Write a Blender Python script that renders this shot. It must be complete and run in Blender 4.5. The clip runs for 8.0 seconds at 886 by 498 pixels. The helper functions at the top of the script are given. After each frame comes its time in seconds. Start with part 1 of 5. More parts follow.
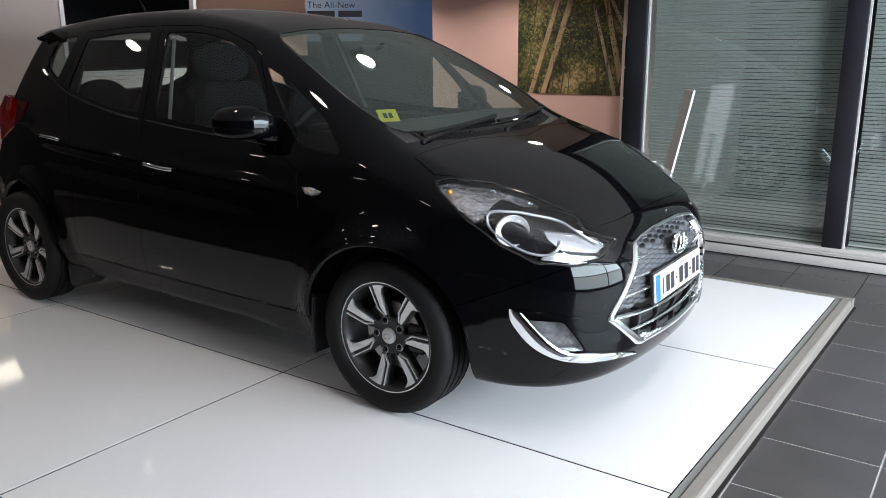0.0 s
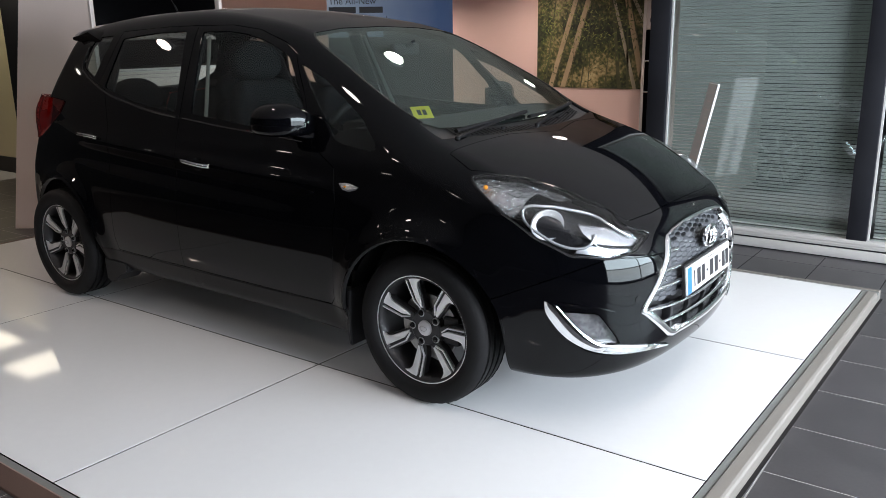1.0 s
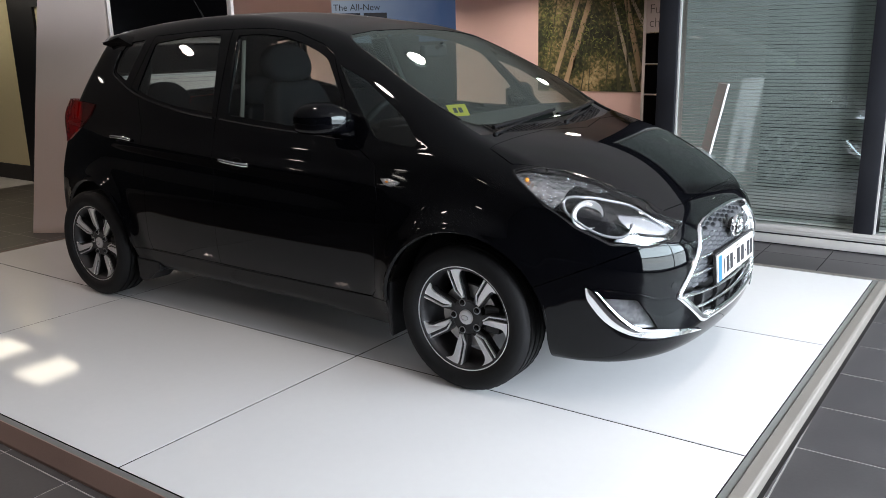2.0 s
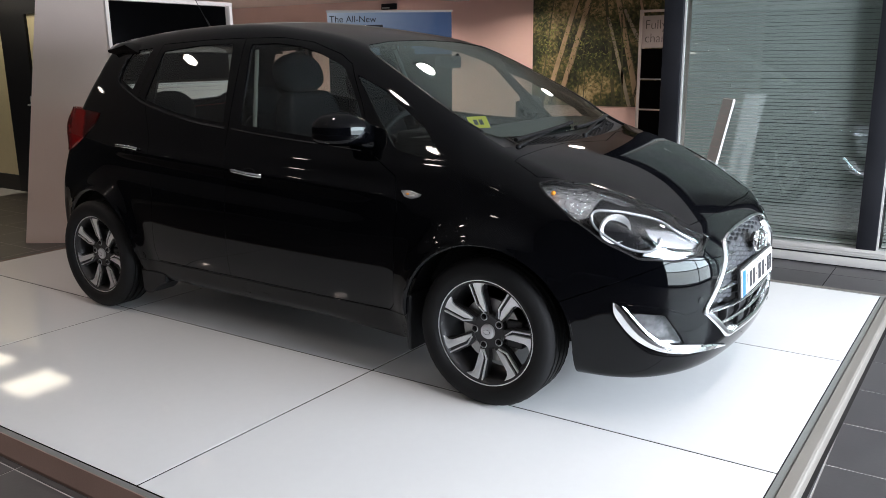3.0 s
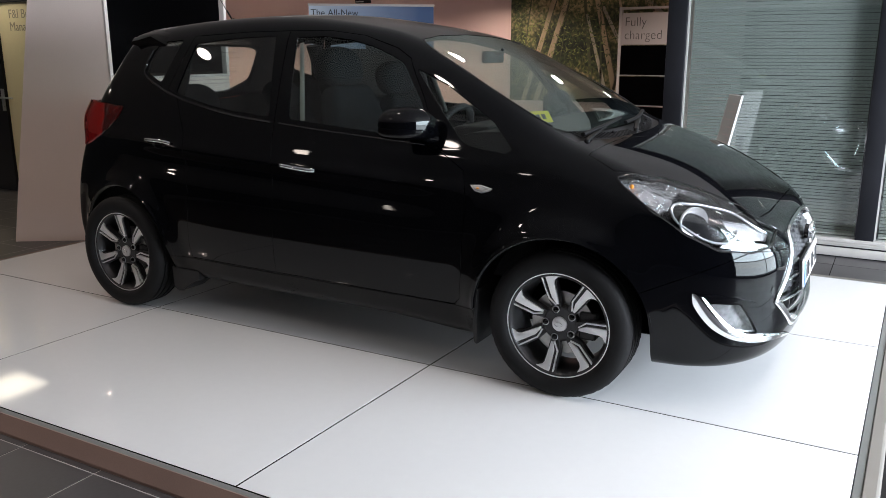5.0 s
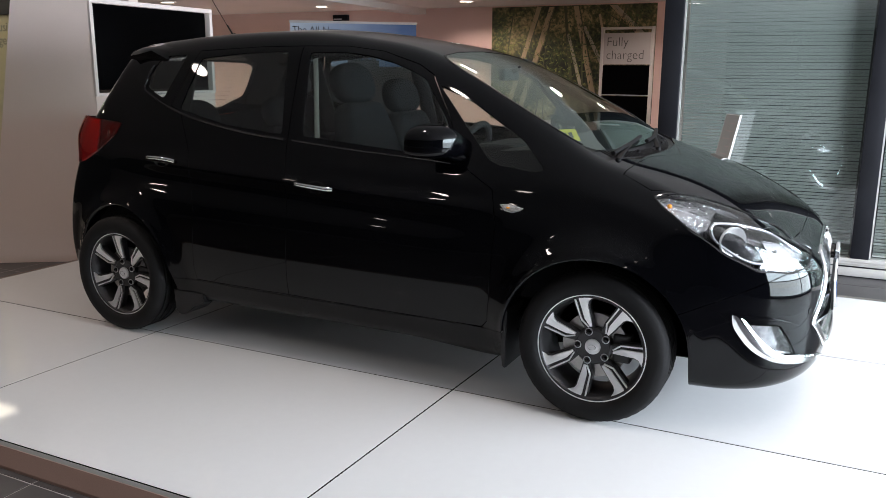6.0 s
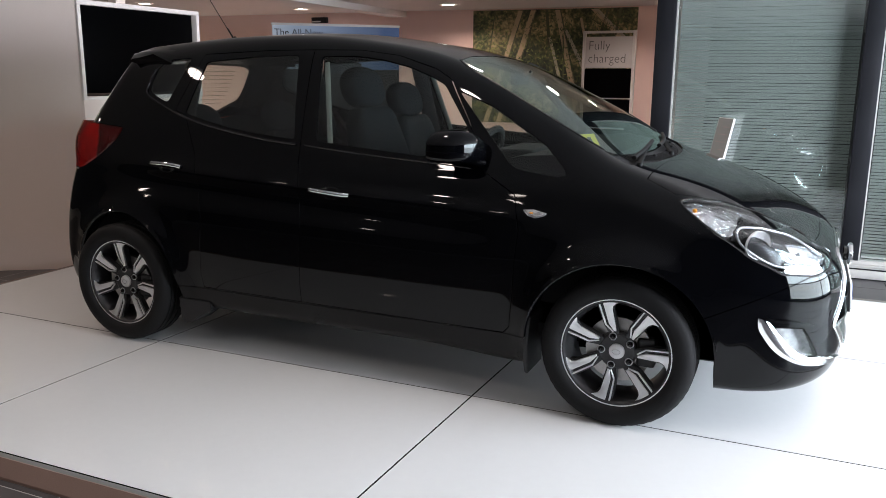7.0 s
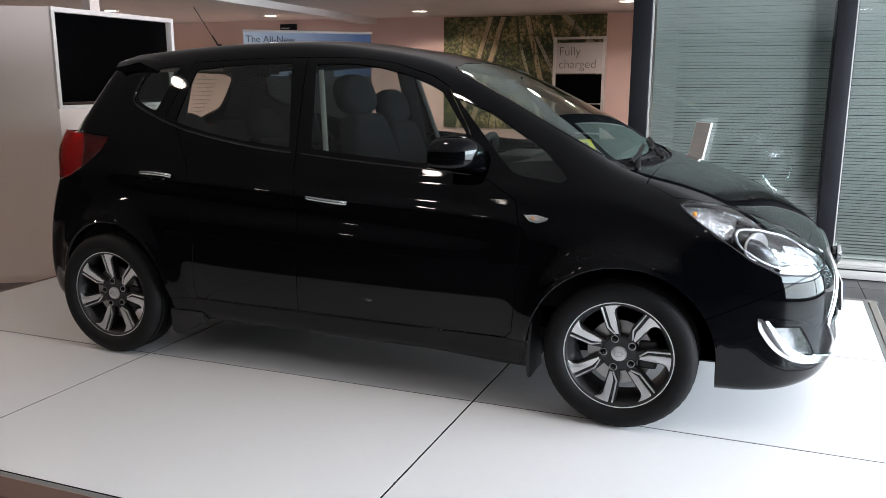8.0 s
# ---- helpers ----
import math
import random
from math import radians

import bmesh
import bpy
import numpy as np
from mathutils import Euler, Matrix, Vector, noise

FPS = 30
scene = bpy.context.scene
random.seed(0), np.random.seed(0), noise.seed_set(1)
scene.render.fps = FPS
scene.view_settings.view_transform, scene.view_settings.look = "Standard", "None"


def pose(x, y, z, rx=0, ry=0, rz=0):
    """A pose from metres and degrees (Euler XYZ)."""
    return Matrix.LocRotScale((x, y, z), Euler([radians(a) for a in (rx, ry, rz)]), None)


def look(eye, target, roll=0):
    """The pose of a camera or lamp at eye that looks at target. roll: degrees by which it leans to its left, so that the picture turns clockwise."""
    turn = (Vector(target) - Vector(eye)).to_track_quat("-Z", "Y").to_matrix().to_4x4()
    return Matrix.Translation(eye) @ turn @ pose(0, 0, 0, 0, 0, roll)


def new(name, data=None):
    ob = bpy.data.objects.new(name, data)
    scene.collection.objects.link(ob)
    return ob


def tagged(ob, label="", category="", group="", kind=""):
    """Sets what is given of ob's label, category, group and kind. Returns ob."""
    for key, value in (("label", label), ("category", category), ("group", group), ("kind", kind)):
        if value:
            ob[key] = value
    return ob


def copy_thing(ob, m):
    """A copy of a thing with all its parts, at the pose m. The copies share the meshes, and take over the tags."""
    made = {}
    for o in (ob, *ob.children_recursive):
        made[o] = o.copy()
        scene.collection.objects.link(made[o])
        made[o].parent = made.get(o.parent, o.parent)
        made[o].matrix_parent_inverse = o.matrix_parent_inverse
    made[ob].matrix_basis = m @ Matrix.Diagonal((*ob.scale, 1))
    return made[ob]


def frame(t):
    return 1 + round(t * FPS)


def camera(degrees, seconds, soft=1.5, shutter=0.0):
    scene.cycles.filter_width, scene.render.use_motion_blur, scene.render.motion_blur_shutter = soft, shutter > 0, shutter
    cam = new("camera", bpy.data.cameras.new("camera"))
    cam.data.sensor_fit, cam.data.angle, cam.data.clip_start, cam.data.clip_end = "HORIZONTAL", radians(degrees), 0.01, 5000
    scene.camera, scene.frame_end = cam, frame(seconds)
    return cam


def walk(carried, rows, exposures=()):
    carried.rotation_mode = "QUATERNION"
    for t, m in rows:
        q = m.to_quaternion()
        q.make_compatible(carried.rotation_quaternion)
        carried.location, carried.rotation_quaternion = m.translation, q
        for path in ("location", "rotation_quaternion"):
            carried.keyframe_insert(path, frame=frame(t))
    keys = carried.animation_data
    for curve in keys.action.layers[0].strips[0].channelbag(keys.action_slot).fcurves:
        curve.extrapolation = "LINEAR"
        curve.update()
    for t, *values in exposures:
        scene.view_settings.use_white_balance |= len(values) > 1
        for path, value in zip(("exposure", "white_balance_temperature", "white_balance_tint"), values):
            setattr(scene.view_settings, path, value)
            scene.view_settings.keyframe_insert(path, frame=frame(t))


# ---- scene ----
cam = camera(57.3, 8.0, soft=0.7)
PATH = [
    (0, (1.897, -3.151, 1.431), (0.784, -1.565, 0.935), -0.4),
    (0.5, (1.911, -3.172, 1.432), (0.777, -1.602, 0.931), -0.8),
    (1, (1.869, -3.252, 1.449), (0.729, -1.689, 0.939), -0.9),
    (1.5, (1.806, -3.383, 1.437), (0.675, -1.813, 0.933), -1.0),
    (2.8, (1.664, -3.557, 1.416), (0.57, -1.949, 0.947), -1.2),
    (3, (1.605, -3.548, 1.416), (0.524, -1.93, 0.953), -0.6),
    (3.5, (1.487, -3.584, 1.415), (0.482, -1.916, 0.96), -0.1),
    (4, (1.413, -3.674, 1.419), (0.418, -2.002, 0.954), -0.2),
    (4.5, (1.275, -3.773, 1.418), (0.298, -2.095, 0.938), -0.1),
    (5.8, (0.908, -3.895, 1.415), (0.024, -2.156, 0.97), 0.2),
    (6, (0.838, -3.892, 1.405), (-0.027, -2.141, 0.974), 0.4),
    (6.5, (0.71, -3.921, 1.41), (-0.11, -2.145, 0.992), 0.3),
    (7, (0.61, -3.97, 1.413), (-0.176, -2.181, 0.988), 0.5),
    (7.5, (0.513, -4.014, 1.419), (-0.226, -2.204, 0.999), 0.5),
    (8, (0.455, -4.044, 1.417), (-0.243, -2.215, 1.006), 0.2),
]
walk(cam, [(t, look(eye, target, roll)) for t, eye, target, roll in PATH], exposures=[(0.0, -0.19), (3.0, -0.04), (4.5, 0.0), (6.0, 0.12), (8.0, 0.17)])


# ---- world, daylight and exposure ----
world = bpy.data.worlds.new("sky")
scene.world = world
world.use_nodes = True
wn = world.node_tree
sky = wn.nodes.new("ShaderNodeTexSky")
sky.sky_type, sky.sun_disc = "NISHITA", False
sky.sun_elevation, sky.sun_rotation = radians(25), radians(100)
wn.links.new(sky.outputs[0], wn.nodes["Background"].inputs[0])
wn.nodes["Background"].inputs[1].default_value = 0.06
sun = new("sun", bpy.data.lights.new("sun", "SUN"))
sun.data.energy, sun.data.angle, sun.data.color = 0.6, radians(20), (1.0, 0.95, 0.9)
sun.matrix_world = look((8, 2, 6), (2, 0, 0))


def window_light(name, x, y, z, w, h, target, power, colour):
    lamp = new(name, bpy.data.lights.new(name, "AREA"))
    lamp.data.shape, lamp.data.size, lamp.data.size_y = "RECTANGLE", w, h
    lamp.data.energy, lamp.data.color = power, colour
    lamp.matrix_world = look((x, y, z), target)
    return lamp


# daylight in the shop window ahead of the car: bright sky over the transom, dimmer forecourt under it
window_light("daylight", 5.48, 0.1, 1.66, 5.2, 1.22, (0.0, 0.1, 1.30), 860, (0.80, 0.88, 1.0))
window_light("forecourt_light", 5.48, 0.1, 0.55, 5.2, 0.95, (0.0, 0.1, 0.45), 290, (0.86, 0.90, 1.0))
CEIL = 2.21
# ceiling downlights: x, y
LAMPS = [(-1.03, 0.79), (-0.88, 2.75), (-3.40, -1.29), (-0.95, -1.15), (-1.75, -2.75), (1.50, 0.8), (1.50, -1.2), (1.40, -3.1), (-3.6, -3.2), (-1.6, -4.3), (1.4, -5.1),
         (-3.4, 5.25), (-5.5, 5.3), (-0.88, 4.75), (-6.2, -1.3), (-3.6, -5.1), (-6.0, -3.2), (-6.9, 4.0), (-8.2, 4.9)]
for lx, ly in LAMPS:
    g = new("downlight_glow", bpy.data.lights.new("downlight_glow", "AREA"))
    g.data.shape, g.data.size = "DISK", 0.15
    if ly > 3:
        power = 34 if lx < -5 else 20
    elif lx < -5:
        power = 19 if ly > -3 else 9
    elif ly > 0:
        power = 8
    else:
        power = 2.4 if ly < -3 else 3.6 if lx < -1.5 else 5.0
    g.data.energy, g.data.spread = power, radians(150)
    g.data.color = (1.0, 0.80, 0.70) if lx < -3 else (1.0, 0.85, 0.78)
    g.location = (lx, ly, CEIL - 0.014)

# ---- materials ----
def material(name, colour, rough=0.5, metal=0.0, vary=0.12, grain=40.0, blotch=3.0, bump=0.0, coat=0.0, rough_vary=0.1, spec=0.5):
    """A surface with colour and gloss that vary at two scales, and fine relief."""
    m = bpy.data.materials.new(name)
    m.use_nodes = True
    nt = m.node_tree
    n, l = nt.nodes, nt.links
    b = n["Principled BSDF"]
    co = n.new("ShaderNodeTexCoord")
    fine, wide = n.new("ShaderNodeTexNoise"), n.new("ShaderNodeTexNoise")
    fine.inputs["Scale"].default_value, fine.inputs["Detail"].default_value = grain, 5
    wide.inputs["Scale"].default_value, wide.inputs["Detail"].default_value = blotch, 3
    for t in (fine, wide):
        l.new(co.outputs["Object"], t.inputs["Vector"])
    mix = n.new("ShaderNodeMath")
    mix.operation = "MULTIPLY_ADD"
    l.new(wide.outputs["Fac"], mix.inputs[0])
    mix.inputs[1].default_value = 0.6
    half = n.new("ShaderNodeMath")
    half.operation = "MULTIPLY"
    half.inputs[1].default_value = 0.4
    l.new(fine.outputs["Fac"], half.inputs[0])
    l.new(half.outputs[0], mix.inputs[2])
    ramp_ = n.new("ShaderNodeValToRGB")
    dark = [c * (1 - vary) for c in colour]
    light = [min(1, c * (1 + vary)) for c in colour]
    ramp_.color_ramp.elements[0].position, ramp_.color_ramp.elements[1].position = 0.3, 0.7
    ramp_.color_ramp.elements[0].color, ramp_.color_ramp.elements[1].color = (*dark, 1), (*light, 1)
    l.new(mix.outputs[0], ramp_.inputs[0])
    l.new(ramp_.outputs[0], b.inputs["Base Color"])
    rr = n.new("ShaderNodeMapRange")
    rr.inputs["To Min"].default_value, rr.inputs["To Max"].default_value = max(0.0, rough * (1 - rough_vary)), min(1, rough * (1 + rough_vary))
    l.new(mix.outputs[0], rr.inputs["Value"])
    l.new(rr.outputs[0], b.inputs["Roughness"])
    b.inputs["Metallic"].default_value = metal
    b.inputs["Coat Weight"].default_value = coat
    b.inputs["Coat Roughness"].default_value = 0.02
    b.inputs["Specular IOR Level"].default_value = spec
    if bump:
        bp = n.new("ShaderNodeBump")
        bp.inputs["Strength"].default_value, bp.inputs["Distance"].default_value = bump, 0.002
        l.new(fine.outputs["Fac"], bp.inputs["Height"])
        l.new(bp.outputs[0], b.inputs["Normal"])
    return m


def glass(name, tint, gloss=(1.0, 1.0, 1.0), base=0.065):
    """A thin pane: light goes straight through, with the gloss of its two faces."""
    m = bpy.data.materials.new(name)
    m.use_nodes = True
    nt = m.node_tree
    n, l = nt.nodes, nt.links
    n.clear()
    out = n.new("ShaderNodeOutputMaterial")
    clear, shine, mix, fr = n.new("ShaderNodeBsdfTransparent"), n.new("ShaderNodeBsdfGlossy"), n.new("ShaderNodeMixShader"), n.new("ShaderNodeLayerWeight")
    clear.inputs[0].default_value = (*tint, 1)
    shine.inputs["Roughness"].default_value = 0.015
    shine.inputs[0].default_value = (*gloss, 1)
    fr.inputs[0].default_value = 0.5
    up, share = n.new("ShaderNodeMath"), n.new("ShaderNodeMath")
    up.operation, share.operation = "POWER", "MULTIPLY_ADD"
    up.inputs[1].default_value = 5.0
    share.inputs[1].default_value, share.inputs[2].default_value = 1 - base, base
    l.new(fr.outputs["Facing"], up.inputs[0])
    l.new(up.outputs[0], share.inputs[0])
    l.new(share.outputs[0], mix.inputs[0])
    l.new(clear.outputs[0], mix.inputs[1])
    l.new(shine.outputs[0], mix.inputs[2])
    l.new(mix.outputs[0], out.inputs[0])
    return m


def lamp_material(name, colour, strength):
    m = bpy.data.materials.new(name)
    m.use_nodes = True
    b = m.node_tree.nodes["Principled BSDF"]
    b.inputs["Base Color"].default_value = (*colour, 1)
    b.inputs["Emission Color"].default_value = (*colour, 1)
    b.inputs["Emission Strength"].default_value = strength
    return m


def by_piece(m, spread=0.08):
    """Lets each loose piece of a kind be a little lighter or darker than the next."""
    nt = m.node_tree
    b = nt.nodes["Principled BSDF"]
    src = b.inputs["Base Color"].links[0].from_socket
    info, mp, hsv = nt.nodes.new("ShaderNodeObjectInfo"), nt.nodes.new("ShaderNodeMapRange"), nt.nodes.new("ShaderNodeHueSaturation")
    mp.inputs["To Min"].default_value, mp.inputs["To Max"].default_value = 1 - spread, 1 + spread
    nt.links.new(info.outputs["Random"], mp.inputs["Value"])
    nt.links.new(mp.outputs[0], hsv.inputs["Value"])
    nt.links.new(src, hsv.inputs["Color"])
    nt.links.new(hsv.outputs[0], b.inputs["Base Color"])
    return m


PAINT = material("black_paint", (0.0014, 0.0015, 0.0021), 0.03, 0, 0.2, 900, 2, spec=0.25, rough_vary=0.25)
GLOSSBLACK = material("gloss_black", (0.006, 0.006, 0.0065), 0.10, 0, 0.2, 200, 4)
PLASTIC = material("black_plastic", (0.010, 0.010, 0.011), 0.5, 0, 0.2, 500, 6, bump=0.25)
GRILLE = material("grille_plastic", (0.060, 0.064, 0.070), 0.36, 0, 0.2, 300, 6, bump=0.1)
RUBBER = material("tyre_rubber", (0.0055, 0.0055, 0.006), 0.7, 0, 0.3, 160, 9, bump=0.2, spec=0.25)
ALLOY = material("alloy_gunmetal", (0.036, 0.036, 0.038), 0.36, 0.5, 0.15, 300, 8)
MACHINED = material("machined_alloy", (0.80, 0.80, 0.81), 0.34, 0.85, 0.06, 500, 8)
CHROME = material("chrome", (0.86, 0.87, 0.89), 0.07, 1.0, 0.03, 100, 5)
SATIN = material("satin_silver", (0.62, 0.63, 0.65), 0.28, 0.9, 0.05, 200, 5)
DISC = material("brake_disc_steel", (0.35, 0.34, 0.33), 0.35, 1.0, 0.2, 80, 12)
FABRIC = material("seat_cloth", (0.0060, 0.0070, 0.0085), 0.9, 0, 0.1, 260, 8, spec=0.10)
TRIM = material("interior_trim", (0.010, 0.0105, 0.0115), 0.7, 0, 0.2, 60, 5, spec=0.25)
LINER = material("light_interior_lining", (0.22, 0.235, 0.23), 0.8, 0, 0.08, 200, 5, spec=0.2)
CLEAR = glass("clear_glass", (0.74, 0.81, 0.79), base=0.05)
WSCREEN = glass("windscreen_glass", (0.66, 0.755, 0.715), (0.84, 1.0, 0.95), base=0.15)
PRIVACY = glass("privacy_glass", (0.52, 0.57, 0.56))
LENS = glass("lamp_lens", (0.95, 0.96, 0.97), base=0.05)
REDLENS = glass("red_lamp_lens", (0.62, 0.045, 0.03))
REDINNER = material("red_reflector", (0.16, 0.02, 0.018), 0.25, 0.5, 0.7, 40, 16, bump=0.6)
REDBRIGHT = material("bright_red_reflector", (0.80, 0.13, 0.09), 0.2, 0.35, 0.4, 40, 16, bump=0.6)
AMBER = material("amber_bulb", (0.75, 0.28, 0.02), 0.2, 0, 0.1, 30, 5)
WHITEPLATE = material("white_plate", (0.82, 0.82, 0.80), 0.35, 0, 0.03, 60, 6)
BLUE = material("blue_print", (0.02, 0.15, 0.55), 0.4, 0, 0.05, 60, 6)
INK = material("black_ink", (0.012, 0.012, 0.014), 0.5, 0, 0.1, 60, 6)
YELLOW = material("yellow_sticker", (0.85, 0.75, 0.04), 0.5, 0, 0.05, 60, 6)
TILE = by_piece(material("white_platform_glass", (0.74, 0.755, 0.755), 0.055, 0, 0.02, 25, 1.3, rough_vary=0.4, spec=0.4), 0.015)
SEAM = material("dark_joint", (0.010, 0.009, 0.009), 0.8, 0, 0.2, 90, 4, spec=0.2)
EDGE = material("aluminium_edging", (0.205, 0.190, 0.168), 0.5, 0.3, 0.08, 220, 3)
FLOORTILE = by_piece(material("charcoal_floor_tile", (0.052, 0.049, 0.051), 0.36, 0, 0.22, 60, 4, bump=0.12, rough_vary=0.25), 0.1)
# same aluminium as EDGE, with the warm reflection on it put into the colour
EDGEWARM = material("warm_reflection_edging", (0.30, 0.205, 0.175), 0.45, 0.35, 0.1, 220, 3)
GROUT = material("pale_grout", (0.42, 0.41, 0.40), 0.85, 0, 0.15, 120, 5)
# white wall paint; the pink of the warm light is put into its colour
WALLPINK = material("warm_lit_white_wall", (0.76, 0.565, 0.515), 0.75, 0, 0.04, 140, 1.2, bump=0.06, spec=0.25)
PANELWHITE = material("partition_paint", (0.80, 0.67, 0.60), 0.6, 0, 0.035, 140, 1.0, bump=0.05, spec=0.3)
PANELTRIM = material("partition_trim", (0.80, 0.72, 0.67), 0.5, 0, 0.03, 140, 2.0)
CEILINGW = material("ceiling_paint", (0.60, 0.575, 0.55), 0.85, 0, 0.05, 110, 1.5, bump=0.08, spec=0.2)
FRAME = material("anthracite_frame", (0.011, 0.0115, 0.0145), 0.45, 0, 0.15, 260, 4, bump=0.05, spec=0.22)
WHITEALU = material("white_aluminium", (0.50, 0.49, 0.47), 0.42, 0.1, 0.06, 200, 3)
SLAT = material("blind_slat", (0.345, 0.362, 0.342), 0.45, 0.1, 0.06, 90, 2)
PARTGLASS = glass("partition_glass", (0.87, 0.915, 0.905), base=0.065)
SCREEN = material("dark_screen", (0.0012, 0.0012, 0.0014), 0.35, 0, 0.2, 50, 3, spec=0.015)
CREAM = material("cream_office_wall", (0.72, 0.64, 0.42), 0.7, 0, 0.05, 100, 1.2)
# on walls, dimness put into the colour; also plain dark on kick panel and banner
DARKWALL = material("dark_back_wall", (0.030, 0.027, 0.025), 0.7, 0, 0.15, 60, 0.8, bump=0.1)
LAMPON = lamp_material("lit_downlight", (1.0, 0.93, 0.84), 14.0)

# ---- the car's outer surface: one smooth field, zero on the sheet metal ----
def spline(pts):
    """A natural cubic through (x, value) points, held straight beyond its ends."""
    xs = np.array([p[0] for p in pts], float)
    ys = np.array([p[1] for p in pts], float)
    n = len(xs)
    h = np.diff(xs)
    a = np.eye(n)
    r = np.zeros(n)
    for i in range(1, n - 1):
        a[i, i - 1], a[i, i], a[i, i + 1] = h[i - 1], 2 * (h[i - 1] + h[i]), h[i]
        r[i] = 6 * ((ys[i + 1] - ys[i]) / h[i] - (ys[i] - ys[i - 1]) / h[i - 1])
    m = np.linalg.solve(a, r)

    def f(x):
        x = np.clip(np.asarray(x, float), xs[0], xs[-1])
        i = np.clip(np.searchsorted(xs, x) - 1, 0, n - 2)
        d, w = x - xs[i], h[i]
        b = (ys[i + 1] - ys[i]) / w - w * (2 * m[i] + m[i + 1]) / 6
        return ys[i] + d * (b + d * (m[i] / 2 + d * (m[i + 1] - m[i]) / (6 * w)))
    return f


def smax(a, b, k):
    h = np.maximum(k - np.abs(a - b), 0) / k
    return np.maximum(a, b) + h * h * k * 0.25


def bell(v, w):
    return np.exp(-(v / w) ** 2)


def ramp(v, lo, hi):
    t = np.clip((v - lo) / (hi - lo), 0, 1)
    return t * t * (3 - 2 * t)


# centre-line profile, seen from the side
TOP = spline([(-3.3, 1.404), (-3.05, 1.506), (-2.7, 1.560), (-2.3, 1.594), (-1.9, 1.612), (-1.5, 1.603), (-1.2, 1.568), (-0.95, 1.522), (-0.7, 1.438), (-0.45, 1.317), (-0.2, 1.174), (-0.05, 1.085), (0.12, 1.035), (0.35, 0.970), (0.55, 0.881), (0.7, 0.789), (0.8, 0.714), (0.9, 0.617)])
# how far the top falls off towards the sides
CROWN = spline([(-3.3, 0.158), (-2.5, 0.135), (-1.5, 0.112), (-0.9, 0.058), (-0.3, -0.012), (0.1, 0.045), (0.4, 0.098), (0.9, 0.099)])
# half width along the car at the waist
PLAN = spline([(-3.3, 0.670), (-3, 0.733), (-2.6, 0.798), (-2.1, 0.843), (-1.5, 0.863), (-0.8, 0.870), (-0.3, 0.868), (0.1, 0.857), (0.45, 0.826), (0.9, 0.764)])
# half width from sill to waist, as an offset
FLANK = spline([(0.10, -0.12), (0.20, -0.055), (0.32, -0.022), (0.40, -0.004), (0.50, 0.008), (0.60, 0.0125), (0.75, 0.002), (0.88, -0.030), (0.98, -0.058), (1.06, -0.095)])
NOSE = spline([(0.1, 0.698), (0.18, 0.797), (0.26, 0.846), (0.36, 0.858), (0.48, 0.857), (0.58, 0.851), (0.64, 0.837), (0.7, 0.815), (0.8, 0.790), (0.9, 0.747), (1.1, 0.620)])
TAIL = spline([(0.1, -3.168), (0.2, -3.262), (0.35, -3.299), (0.55, -3.275), (0.75, -3.230), (0.95, -3.168), (1.1, -3.097), (1.25, -2.999), (1.4, -2.890), (1.5, -2.825), (1.62, -2.750)])


def half_width(x, z):
    waist = np.minimum(z, 1.0)
    w = PLAN(x) + FLANK(waist)
    up = np.maximum(z - 1.0, 0)
    w = w - 0.34 * up - 0.12 * up * up
    # shoulder crease that climbs to the rear light
    line = 0.845 - 0.045 * (x + 0.5)
    on = ramp(-x, 0.25, 0.8) * ramp(x, -2.75, -2.3)
    w = w + on * (0.010 * bell(z - line, 0.035) - 0.010 * bell(z - line + 0.09, 0.06))
    # wheel arch lips
    for ax in (0.0, -2.615):
        r = np.sqrt((x - ax) ** 2 + (z - 0.31) ** 2)
        w = w + ramp(z, 0.18, 0.4) * (0.030 * bell(r - 0.385, 0.06) + 0.012 * ramp(0.40 - r, 0.0, 0.03))
    return w


def field(x, y, z):
    y = np.abs(y)
    side = (y - half_width(x, z)) * 0.96
    slope = 0.25 * y * y * bell(x + 0.5, 0.45)
    roof = (z - (TOP(x + slope * 0.6) - CROWN(x) * y * y - 0.10 * np.maximum(y - 0.45, 0) ** 2)) * (1 - 0.14 * bell(x + 0.55, 0.45))
    front = x - (NOSE(z) - 0.103 * (y / 0.77) ** 2 - 0.213 * (y / 0.77) ** 6)
    rear = (TAIL(z) + 0.069 * (y / 0.75) ** 2 + 0.078 * (y / 0.75) ** 6) - x
    f = smax(side, roof, 0.11 - 0.03 * ramp(x, 0.1, 0.5))
    f = smax(f, front, 0.07)
    f = smax(f, rear, 0.09)
    return smax(f, 0.19 + 0.03 * ramp(-x, 0.4, 0.9) * ramp(x, -2.9, -2.0) - z, 0.05)


def gradient(p):
    p = np.asarray(p, float)
    e = 1.5e-3
    g = np.stack([field(*(p + d).T) - field(*(p - d).T) for d in (np.array(v) * e for v in ((1, 0, 0), (0, 1, 0), (0, 0, 1)))], 1)
    return g / np.maximum(np.linalg.norm(g, axis=1, keepdims=True), 1e-9)


